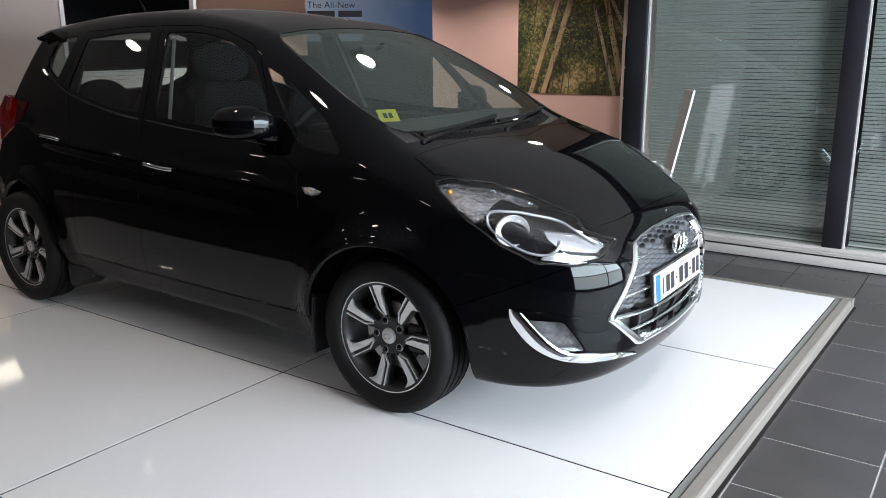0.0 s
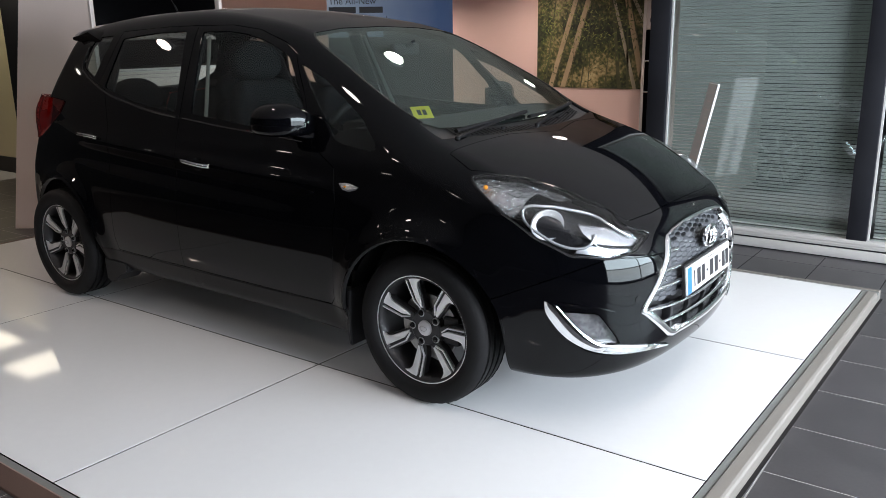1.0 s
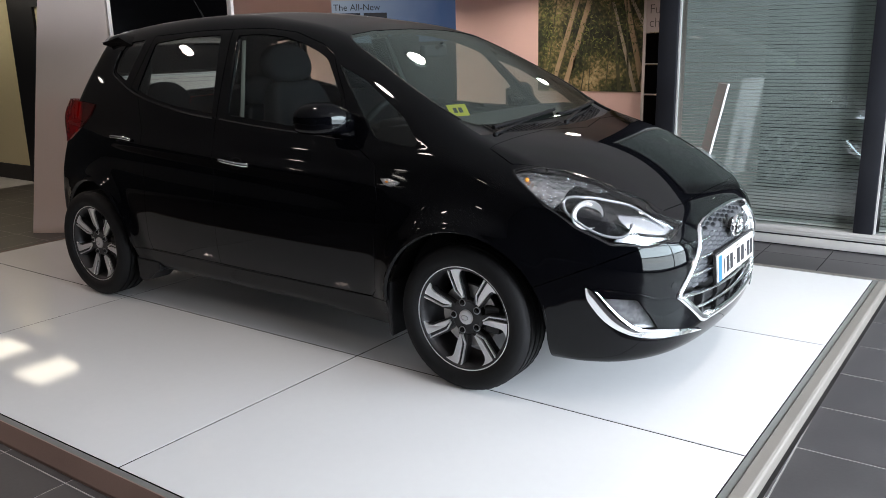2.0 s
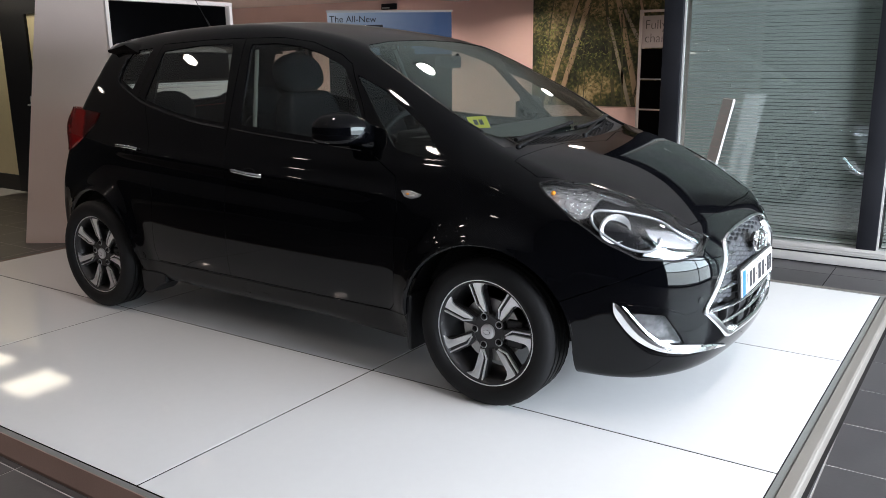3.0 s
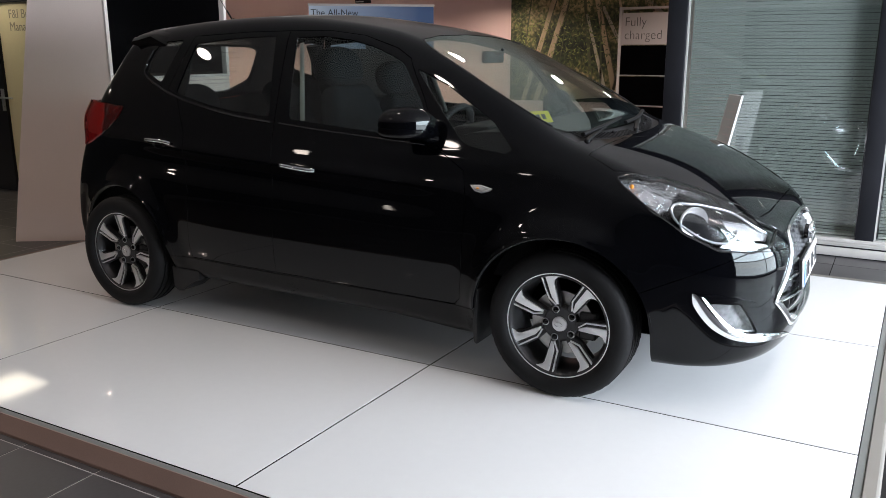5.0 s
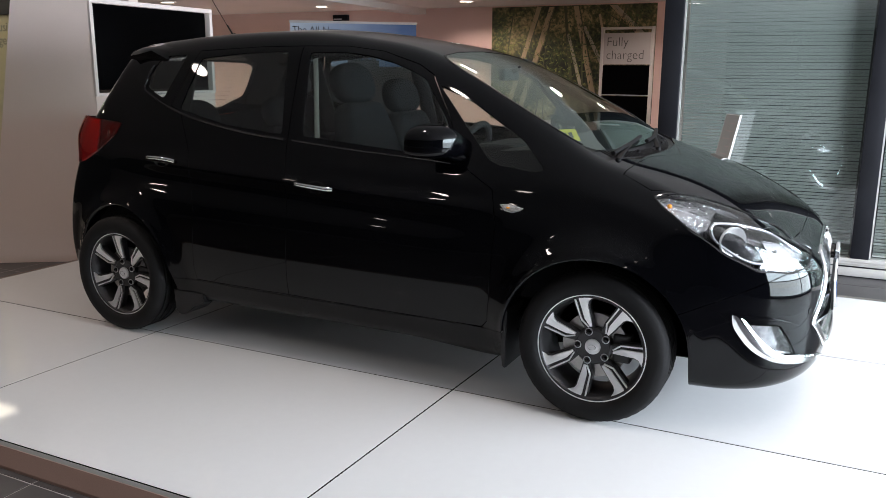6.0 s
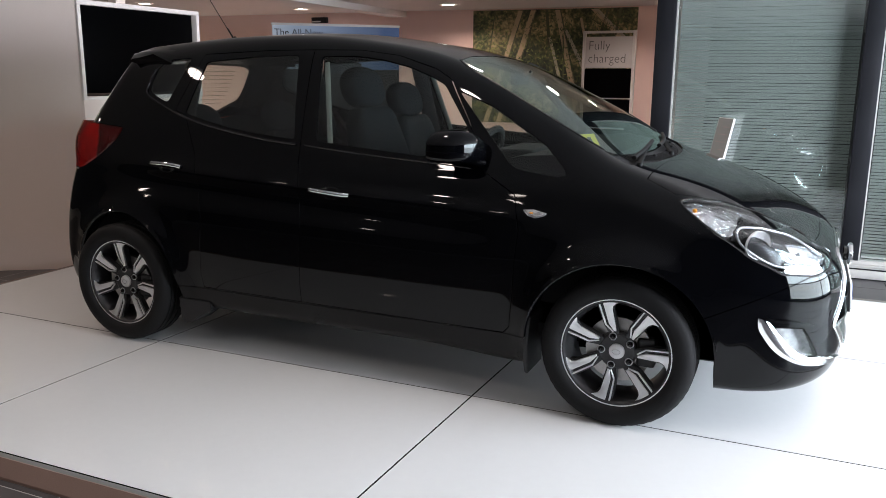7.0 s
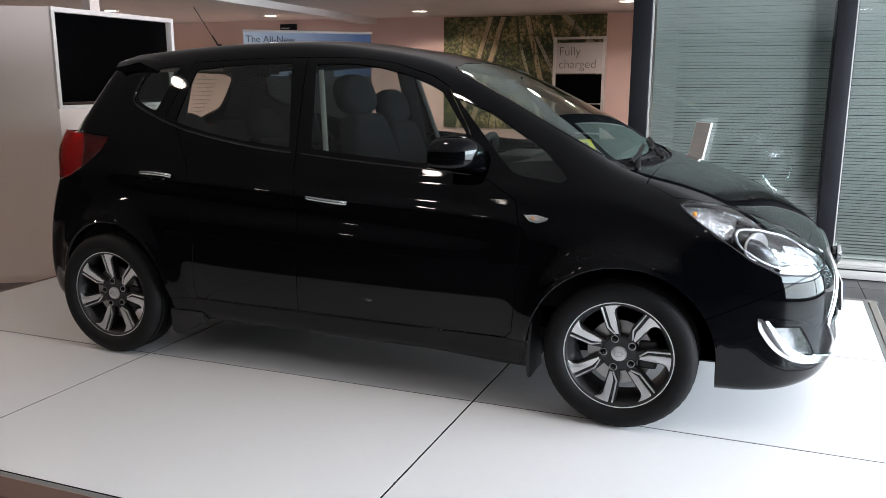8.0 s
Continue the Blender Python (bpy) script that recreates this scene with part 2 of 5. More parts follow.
def cast(o, d, far=2.6, steps=160, inward=False):
    """Where rays meet the surface: from inside outwards, or from outside inwards."""
    o, d = np.broadcast_arrays(np.atleast_2d(np.asarray(o, float)), np.atleast_2d(np.asarray(d, float)))
    t = np.linspace(0, far, steps)
    if len(o) < 4000:
        val = field(*(o[:, None, :] + d[:, None, :] * t[None, :, None]).reshape(-1, 3).T).reshape(len(o), -1)
    else:
        val = np.stack([field(*(o + d * s).T) for s in t], 1)
    out = (val < 0) if inward else (val > 0)
    first = np.maximum(out.argmax(1), 1)
    lo, hi = t[first - 1], t[first]
    for _ in range(22):
        mid = (lo + hi) / 2
        v = field(*(o + d * mid[:, None]).T)
        past = (v < 0) if inward else (v > 0)
        hi = np.where(past, mid, hi)
        lo = np.where(past, lo, mid)
    return o + d * ((lo + hi) / 2)[:, None]


def on_side(pts, off=0.0):
    """Points of the near flank, from (x, z)."""
    o = np.array([(x, -1.1, z) for x, z in pts])
    p = cast(o, (0, 1, 0), 1.1, inward=True)
    return p + gradient(p) * off


def on_front(pts, off=0.0):
    """Points of the nose, from (y, z)."""
    o = np.array([(1.2, y, z) for y, z in pts])
    p = cast(o, (-1, 0, 0), 1.6, inward=True)
    return p + gradient(p) * off


def on_top(pts, off=0.0):
    """Points of hood, windscreen and roof, from (x, y)."""
    o = np.array([(x, y, 1.9) for x, y in pts])
    p = cast(o, (0, 0, -1), 1.6, inward=True)
    return p + gradient(p) * off

# ---- mesh tools ----
def obj(name, mesh, mat, parent=None, label=""):
    ob = new(name, mesh)
    if mat is not None and not mesh.materials:
        mesh.materials.append(mat)
    if parent is not None:
        ob.parent = parent
    if label:
        ob["label"] = label
    return ob


def part(name, bm, mat, parent=None, label="", smooth=False):
    me = bpy.data.meshes.new(name)
    bm.normal_update()
    bm.to_mesh(me)
    bm.free()
    if smooth:
        me.shade_smooth()
        me.set_sharp_from_angle(angle=radians(38))
    return obj(name, me, mat, parent, label)


def thing(name, label, category, at=(0, 0, 0), group="", kind=""):
    return tagged(place(new(name), at), label, category, group, kind)


def place(ob, at):
    ob.location = at
    return ob


def box(bm, lo, hi, bevel=0.0):
    g = bmesh.ops.create_cube(bm, size=1)
    c = [(a + b) / 2 for a, b in zip(lo, hi)]
    s = [abs(b - a) for a, b in zip(lo, hi)]
    bmesh.ops.scale(bm, vec=s, verts=g["verts"])
    bmesh.ops.translate(bm, vec=c, verts=g["verts"])
    if bevel:
        es = list({e for v in g["verts"] for e in v.link_edges})
        bmesh.ops.bevel(bm, geom=es, offset=bevel, segments=2, profile=0.5, affect="EDGES")
    return bm


def boxed(name, lo, hi, mat, parent=None, label="", bevel=0.0):
    return part(name, box(bmesh.new(), lo, hi, bevel), mat, parent, label, smooth=bevel > 0)


def lathe(profile, n=64, axis="y"):
    """Turns a profile of (radius, along) round the axis."""
    bm = bmesh.new()
    rings = []
    for r, a in profile:
        ring = []
        for i in range(n):
            t = 2 * math.pi * i / n
            u, v = r * math.cos(t), r * math.sin(t)
            ring.append(bm.verts.new((u, a, v) if axis == "y" else (u, v, a) if axis == "z" else (a, u, v)))
        rings.append(ring)
    for a, b in zip(rings, rings[1:]):
        for i in range(n):
            bm.faces.new((a[i], a[(i + 1) % n], b[(i + 1) % n], b[i]))
    bmesh.ops.recalc_face_normals(bm, faces=bm.faces)
    return bm


def prism(bm, pts, y0, y1):
    """A flat outline of (x, z) drawn out from y0 to y1."""
    a = [bm.verts.new((x, y0, z)) for x, z in pts]
    b = [bm.verts.new((x, y1, z)) for x, z in pts]
    bm.faces.new(a)
    bm.faces.new(b[::-1])
    n = len(pts)
    for i in range(n):
        bm.faces.new((a[(i + 1) % n], a[i], b[i], b[(i + 1) % n]))
    bmesh.ops.recalc_face_normals(bm, faces=bm.faces)
    return bm


def tube(path, radius, n=10, closed=False, flat=1.0):
    """A round or flattened bar along 3D points."""
    bm = bmesh.new()
    p = [Vector(q) for q in path]
    rings = []
    for i, q in enumerate(p):
        a = p[i - 1] if (i or closed) else p[0]
        b = p[(i + 1) % len(p)] if (i + 1 < len(p) or closed) else p[-1]
        d = (b - a).normalized()
        up = Vector((0, 0, 1)) if abs(d.z) < 0.9 else Vector((1, 0, 0))
        s = d.cross(up).normalized()
        u = s.cross(d)
        rings.append([bm.verts.new(q + radius * (s * math.cos(2 * math.pi * k / n) * flat + u * math.sin(2 * math.pi * k / n))) for k in range(n)])
    pairs = list(zip(rings, rings[1:])) + ([(rings[-1], rings[0])] if closed else [])
    for a, b in pairs:
        for k in range(n):
            bm.faces.new((a[k], a[(k + 1) % n], b[(k + 1) % n], b[k]))
    if not closed:
        bm.faces.new(rings[0][::-1])
        bm.faces.new(rings[-1])
    bmesh.ops.recalc_face_normals(bm, faces=bm.faces)
    return bm


def strip(outer, inner, lift, depth=0.006):
    """A solid band between two rows of surface points, raised along the surface normal."""
    o, i = np.asarray(outer), np.asarray(inner)
    no, ni = gradient(o), gradient(i)
    rows = [o - no * depth, o + no * lift * 0.4, o * 0.8 + i * 0.2 + (no * 0.8 + ni * 0.2) * lift, o * 0.2 + i * 0.8 + (no * 0.2 + ni * 0.8) * lift, i + ni * lift * 0.4, i - ni * depth]
    bm = bmesh.new()
    vs = [[bm.verts.new(p) for p in row] for row in rows]
    for a, b in zip(vs, vs[1:]):
        for k in range(len(a) - 1):
            bm.faces.new((a[k], a[k + 1], b[k + 1], b[k]))
    bm.faces.new([r[0] for r in vs])
    bm.faces.new([r[-1] for r in vs][::-1])
    bmesh.ops.recalc_face_normals(bm, faces=bm.faces)
    return bm


def curve_pts(pts, n):
    """n points along a smooth curve through pts."""
    p = np.asarray(pts, float)
    s = np.concatenate([[0], np.cumsum(np.linalg.norm(np.diff(p, axis=0), axis=1))])
    t = np.linspace(0, s[-1], n)
    return np.stack([spline(list(zip(s, p[:, k])))(t) for k in range(p.shape[1])], 1)


def mirrored(bm):
    c = bm.copy()
    for v in c.verts:
        v.co.y = -v.co.y
    bmesh.ops.reverse_faces(c, faces=c.faces)
    return c


def both(name, bm, mat, parent, label="", smooth=True):
    """The part on the near flank and its twin on the far one."""
    c = mirrored(bm)
    a = part(name, bm, mat, parent, label, smooth)
    part(name, c, mat, parent, label, smooth)
    return a


def lettering(name, text, size, m, mat, parent=None, align="LEFT", thin=0.0):
    cu = bpy.data.curves.new(name, "FONT")
    cu.body, cu.size, cu.extrude, cu.align_x, cu.offset = text, size, 0.0008, align, thin
    tmp = bpy.data.objects.new(name, cu)
    scene.collection.objects.link(tmp)
    bpy.context.view_layer.update()
    me = bpy.data.meshes.new_from_object(tmp.evaluated_get(bpy.context.evaluated_depsgraph_get()))
    bpy.data.objects.remove(tmp)
    me.transform(m)
    me.materials.clear()
    return obj(name, me, mat, parent)

# ---- the showroom ----
FLOOR = -0.06


def setting(name, lo, hi, mat, label="", category="", bevel=0.0):
    return tagged(boxed(name, lo, hi, mat, bevel=bevel), label, category, kind="structure")


setting("floor", (-10, -8, FLOOR - 0.25), (5.3, 6.3, FLOOR - 0.0018), GROUT, "pale grout bed under charcoal floor tiles", "floor")
# covers the pale grout, so the tile joints turn dark from here to the glass
setting("floor_joint_strip", (-10, 1.55, FLOOR - 0.003), (5.1, 2.60, FLOOR - 0.0011), SEAM, "dark strip in the tile joints before the office glass", "floor")
setting("wall_back", (-10, 6.15, FLOOR), (-0.4, 6.35, CEIL), WALLPINK, "white back wall, warm light put into its pinkish beige colour", "wall")
# walls coloured near-black in place of low light, so the car paint mirrors little
setting("wall_left", (-10.2, -8, FLOOR), (-10, 6.35, CEIL), DARKWALL, "far end wall, dimness put into its near-black colour", "wall")
setting("wall_behind", (-10, -8.2, FLOOR), (5.3, -8, CEIL), DARKWALL, "unseen wall behind the camera side, dimness put into its near-black colour", "wall")
# darkness of the unlit office is put into this wall's colour
setting("wall_office", (-0.4, 5.4, FLOOR), (5.3, 5.6, CEIL), DARKWALL, "office wall behind blinds, the unlit room put into its near-black colour", "wall")
setting("wall_front_left", (5.1, 2.60, FLOOR), (5.3, 5.6, CEIL), DARKWALL, "front wall, dimness put into its near-black colour", "wall")
setting("wall_front_right", (5.1, -8, FLOOR), (5.3, -2.4, CEIL), DARKWALL, "front wall, dimness put into its near-black colour", "wall")
setting("ceiling", (-10.2, -8.2, CEIL), (5.3, 6.35, CEIL + 0.2), CEILINGW, "flat painted showroom ceiling with downlights", "ceiling")
setting("beam", (-4.62, 1.95, CEIL - 0.075), (-4.40, 6.15, CEIL - 0.001), CEILINGW, "painted ceiling beam running to the back wall", "beam")

# shop window ahead of the car
sw = tagged(new("window_1"), "tall shop window with dark frames", "window", kind="structure")
for yy in (-2.4, 0.93, 2.54):
    boxed("window_frame", (5.14, yy, FLOOR), (5.26, yy + 0.06, CEIL), FRAME, sw)
boxed("window_frame", (5.14, -2.34, FLOOR), (5.26, 2.54, 0.03), FRAME, sw)
boxed("window_frame", (5.15, -2.34, 1.02), (5.25, 2.54, 1.06), FRAME, sw)
boxed("window_frame", (5.14, -2.34, 2.10), (5.26, 2.54, CEIL), FRAME, sw)
for y0, y1 in ((-2.34, 0.93), (0.99, 2.54)):
    for z0, z1 in ((0.03, 1.02), (1.06, 2.10)):
        g = boxed("pane", (5.19, y0, z0), (5.20, y1, z1), PARTGLASS, sw)
        g.visible_shadow = False
tagged(boxed("ground", (5.3, -80, -0.4), (160, 80, -0.12), material("forecourt", (0.20, 0.20, 0.20), 0.8, 0, 0.2, 3, 0.2)), "pale grey forecourt outside the shop window", "ground", kind="structure")

# ---- display platform ----
plat = tagged(new("platform"), "low white glass display platform with aluminium edging", "platform", kind="structure")
PX = [-4.224, -2.431, -0.638, 1.148]
PY = [-2.05, -0.795, 0.474, 1.735]


def skew(y):
    """The platform stands a little askew to the car: how far its cross joints drift along x."""
    return 0.021 * (y + 0.795)


def quad_block(bm, x0, x1, y0, y1, z0, z1, drift=skew):
    """A block whose sides across the car follow the platform's drift."""
    lo = [bm.verts.new((x + drift(y), y, z0)) for x, y in ((x0, y0), (x1, y0), (x1, y1), (x0, y1))]
    hi = [bm.verts.new((x + drift(y), y, z1)) for x, y in ((x0, y0), (x1, y0), (x1, y1), (x0, y1))]
    bm.faces.new(lo[::-1])
    bm.faces.new(hi)
    for i in range(4):
        bm.faces.new((lo[i], lo[(i + 1) % 4], hi[(i + 1) % 4], hi[i]))
    return bm


part("platform_base", quad_block(bmesh.new(), PX[0] + 0.004, PX[3] - 0.004, PY[0] + 0.004, PY[3] - 0.004, FLOOR - 0.008, -0.0011), SEAM, plat)
SEALGREY = material("grey_seal", (0.17, 0.175, 0.165), 0.6, 0, 0.12, 120, 4)


def edging(axis, at, lo, hi, side, mat, label):
    """A rubber seal and a flat aluminium profile with a rounded lip along one side; side is +1 or -1, the way out."""
    prof = [(0.027, -0.012), (0.028, -0.001), (0.031, 0.001), (0.068, -0.003), (0.076, -0.008), (0.081, -0.018), (0.082, FLOOR - 0.004), (0.027, FLOOR - 0.004)]
    if mat is EDGEWARM:
        prof = [(0.027, -0.010), (0.028, 0.000), (0.034, 0.001), (0.074, -0.050), (0.076, FLOOR - 0.004), (0.027, FLOOR - 0.004)]
    near, far = sorted((at, at + side * 0.0255))
    if axis == "x":
        seal = quad_block(bmesh.new(), near, far, lo, hi, FLOOR - 0.004, -0.003)
    else:
        seal = quad_block(bmesh.new(), lo, hi, near, far, FLOOR - 0.004, -0.003)
    part("rubber_seal", seal, SEALGREY, plat, "dark grey seal strip")
    bm = bmesh.new()
    ends = []
    for p in (lo, hi):
        ring = []
        for d, z in prof:
            x, y = (at + side * d, p) if axis == "x" else (p, at + side * d)
            ring.append(bm.verts.new((x + skew(y), y, z)))
        ends.append(ring)
    n = len(prof)
    for i in range(n):
        bm.faces.new((ends[0][i], ends[0][(i + 1) % n], ends[1][(i + 1) % n], ends[1][i]))
    bm.faces.new(ends[0][::-1])
    bm.faces.new(ends[1])
    bmesh.ops.recalc_face_normals(bm, faces=bm.faces)
    return part("edging", bm, mat, plat, label)


edging("y", PY[0], PX[0], PX[3] + 0.082, -1, EDGEWARM, "aluminium edge profile with a warm reflection put into its colour")
edging("y", PY[3], PX[0], PX[3] + 0.082, 1, EDGE, "brushed aluminium edge profile")
edging("x", PX[3], PY[0], PY[3], 1, EDGE, "brushed aluminium edge profile")
edging("x", PX[0], PY[0], PY[3], -1, EDGEWARM, "aluminium edge profile with a warm reflection put into its colour")
# dark gap strip between the edging and the floor tiles
part("gap_strip", quad_block(bmesh.new(), PX[3] + 0.0825, PX[3] + 0.098, PY[0] - 0.08, PY[3] + 0.08, FLOOR - 0.004, FLOOR + 0.001), SEAM, plat, "dark gap beside the edging")

# ---- white partition with the screen ----
pt = tagged(new("wall_partition"), "white display partition with a framed dark opening", "partition", kind="structure")
A, B = Vector((-4.917, -0.012, 0)), Vector((-4.20, 0.46, 0))
d = (B - A).normalized()
nrm = Vector((-d.y, d.x, 0))
bm = bmesh.new()
low = [A, B, B + nrm * 0.10, A + nrm * 0.10]
C = B - d * 0.533
top = [C, B, B + nrm * 0.10, C + nrm * 0.10]
vs = [bm.verts.new((p.x, p.y, FLOOR)) for p in low] + [bm.verts.new((p.x, p.y, 1.90)) for p in top]
for f in ((0, 1, 5, 4), (1, 2, 6, 5), (2, 3, 7, 6), (3, 0, 4, 7), (4, 5, 6, 7), (3, 2, 1, 0)):
    bm.faces.new([vs[i] for i in f])
bmesh.ops.recalc_face_normals(bm, faces=bm.faces)
part("panel", bm, PANELWHITE, pt)
boxed("lower_panel", (-4.30, 0.46, FLOOR), (-4.20, 1.742, 1.195), PANELWHITE, pt)
boxed("side_post", (-4.30, 1.708, 1.195), (-4.188, 1.742, 1.868), PANELTRIM, pt, bevel=0.003)
boxed("top_rail", (-4.30, 0.455, 1.868), (-4.188, 1.742, 1.902), PANELTRIM, pt, bevel=0.003)
boxed("frame_post", (-4.30, 0.455, 1.195), (-4.188, 0.485, 1.868), PANELTRIM, pt, bevel=0.003)
boxed("frame_sill", (-4.30, 0.485, 1.195), (-4.188, 1.708, 1.220), PANELTRIM, pt, bevel=0.003)
boxed("hanger_post", (-4.29, 0.845, 1.902), (-4.21, 0.940, CEIL), PANELWHITE, pt, "pale post from the partition to the ceiling")
scr = thing("screen", "large dark switched-off display screen in a white frame", "screen", (-4.25, 1.097, 1.22))
boxed("panel", (-0.02, -0.612, 0.0), (0.01, 0.611, 0.648), SCREEN, scr, bevel=0.004)
boxed("bezel", (0.0101, -0.608, 0.004), (0.018, 0.607, 0.022), GLOSSBLACK, scr)
boxed("back_cover", (-0.05, -0.56, 0.04), (-0.02, 0.56, 0.61), PLASTIC, scr)

# ---- glazed office front ----
gw = tagged(new("window_2"), "glazed office partition with anthracite frames", "window", kind="structure")
GY = 2.65
for x0, x1 in ((-0.505, -0.362), (0.945, 1.068), (2.43, 2.555), (3.92, 4.04)):
    boxed("window_frame", (x0, GY - 0.03, 0.078), (x1, GY + 0.07, CEIL), FRAME, gw, bevel=0.003)
boxed("window_frame", (-0.505, GY - 0.025, 2.10), (5.1, GY + 0.065, CEIL), FRAME, gw)
boxed("window_sill", (-0.505, GY - 0.030, 0.022), (5.1, GY + 0.08, 0.0775), WHITEALU, gw, "white aluminium sill rail", bevel=0.003)
for z0 in (0.040, 0.058):
    boxed("sill_ridge", (-0.505, GY - 0.036, z0 - 0.004), (5.1, GY - 0.029, z0 + 0.004), WHITEALU, gw, bevel=0.0015)
boxed("sill_groove", (-0.505, GY - 0.02, 0.008), (5.1, GY + 0.06, 0.024), FRAME, gw)
boxed("window_sill", (-0.505, GY - 0.040, -0.052), (5.1, GY + 0.08, 0.010), WHITEALU, gw, "white aluminium sill rail", bevel=0.004)
boxed("kick_panel", (-0.505, GY - 0.03, FLOOR - 0.01), (5.1, GY + 0.06, -0.050), FRAME, gw)
for x0, x1 in ((-0.362, 0.945), (1.068, 2.43), (2.555, 3.92), (4.04, 5.1)):
    boxed("inner_frame", (x0, GY + 0.008, 0.078), (x0 + 0.012, GY + 0.034, 2.10), WHITEALU, gw, "slim bright glazing bead")
    g = boxed("pane", (x0 + 0.012, GY + 0.016, 0.078), (x1, GY + 0.024, 2.10), PARTGLASS, gw)
    g.visible_shadow = False
boxed("corner_return", (-0.50, GY + 0.0705, FLOOR), (-0.40, 5.4, CEIL), PANELWHITE, gw)

# ---- the car ----
car = thing("car", "glossy black five-door family car with chrome trim and alloy wheels", "car")


SILL = material("sill_black", (0.003, 0.003, 0.0033), 0.28, 0, 0.2, 200, 4, spec=0.22)


def shell():
    """Half of the body as a fine quad net, cast out from a spine onto the field."""
    stations = []
    for s in np.linspace(math.pi / 2, 0, 84, endpoint=False):
        stations.append((0.10, math.sin(s), math.cos(s)))
    for x in np.linspace(0.10, -2.55, 200):
        stations.append((x, 0.0, 1.0))
    for s in np.linspace(0, math.pi / 2, 70)[1:]:
        stations.append((-2.55, -math.sin(s), math.cos(s)))
    turn = np.linspace(0, math.pi, 150)
    o, d = [], []
    for x, fore, out in stations:
        for t in turn:
            o.append((x, 0, 0.72))
            d.append((fore, -out * math.sin(t), out * math.cos(t)))
    p = cast(np.array(o), np.array(d), 1.6, 50)
    p[np.abs(p[:, 1]) < 1e-4, 1] = 0
    n, k = len(stations), len(turn)
    bm = bmesh.new()
    vs = [bm.verts.new(q) for q in p]
    for i in range(n - 1):
        for j in range(k - 1):
            quad = (vs[i * k + j], vs[i * k + j + 1], vs[(i + 1) * k + j + 1], vs[(i + 1) * k + j])
            bm.faces.new(quad[::-1])
    bmesh.ops.remove_doubles(bm, verts=bm.verts, dist=1e-5)
    bm.faces.layers.int.new("panel")
    return bm


def cut(bm, label, outline, axes, keep, only=(0,)):
    """Cuts a convex outline through the net, seen along the axis left out, and gives the faces inside it the label."""
    tag = bm.faces.layers.int["panel"]
    i, j = axes
    pts = [Vector(p) for p in outline]
    area = sum(a.x * b.y - b.x * a.y for a, b in zip(pts, pts[1:] + pts[:1]))
    if area < 0:
        pts.reverse()
    lo = [min(p[k] for p in pts) - 0.01 for k in (0, 1)]
    hi = [max(p[k] for p in pts) + 0.01 for k in (0, 1)]
    inside = []
    for f in bm.faces:
        if f[tag] in only and keep(f.calc_center_median()):
            if any(lo[0] < v.co[i] < hi[0] for v in f.verts) and any(lo[1] < v.co[j] < hi[1] for v in f.verts):
                inside.append(f)
    for a, b in zip(pts, pts[1:] + pts[:1]):
        d = b - a
        if d.length < 1e-5 or not inside:
            continue
        no, co = Vector((0, 0, 0)), Vector((0, 0, 0))
        no[i], no[j] = d.y, -d.x
        co[i], co[j] = a.x, a.y
        no.normalize()
        geom = list({v for f in inside for v in f.verts}) + list({e for f in inside for e in f.edges}) + inside
        res = bmesh.ops.bisect_plane(bm, geom=geom, dist=1e-5, plane_co=co, plane_no=no)
        inside = [f for f in res["geom"] if isinstance(f, bmesh.types.BMFace) and (f.calc_center_median() - co).dot(no) < 0]
    for f in inside:
        f[tag] = label


def rounded(pts, r, n=4):
    """The outline with its corners rounded."""
    out = []
    p = [Vector(q) for q in pts]
    for k, q in enumerate(p):
        a, b = p[k - 1], p[(k + 1) % len(p)]
        ra = min(r, (a - q).length * 0.45)
        rb = min(r, (b - q).length * 0.45)
        s, e = q + (a - q).normalized() * ra, q + (b - q).normalized() * rb
        for m in range(n + 1):
            t = m / n
            out.append(tuple((1 - t) ** 2 * s + 2 * t * (1 - t) * q + t * t * e))
    return out


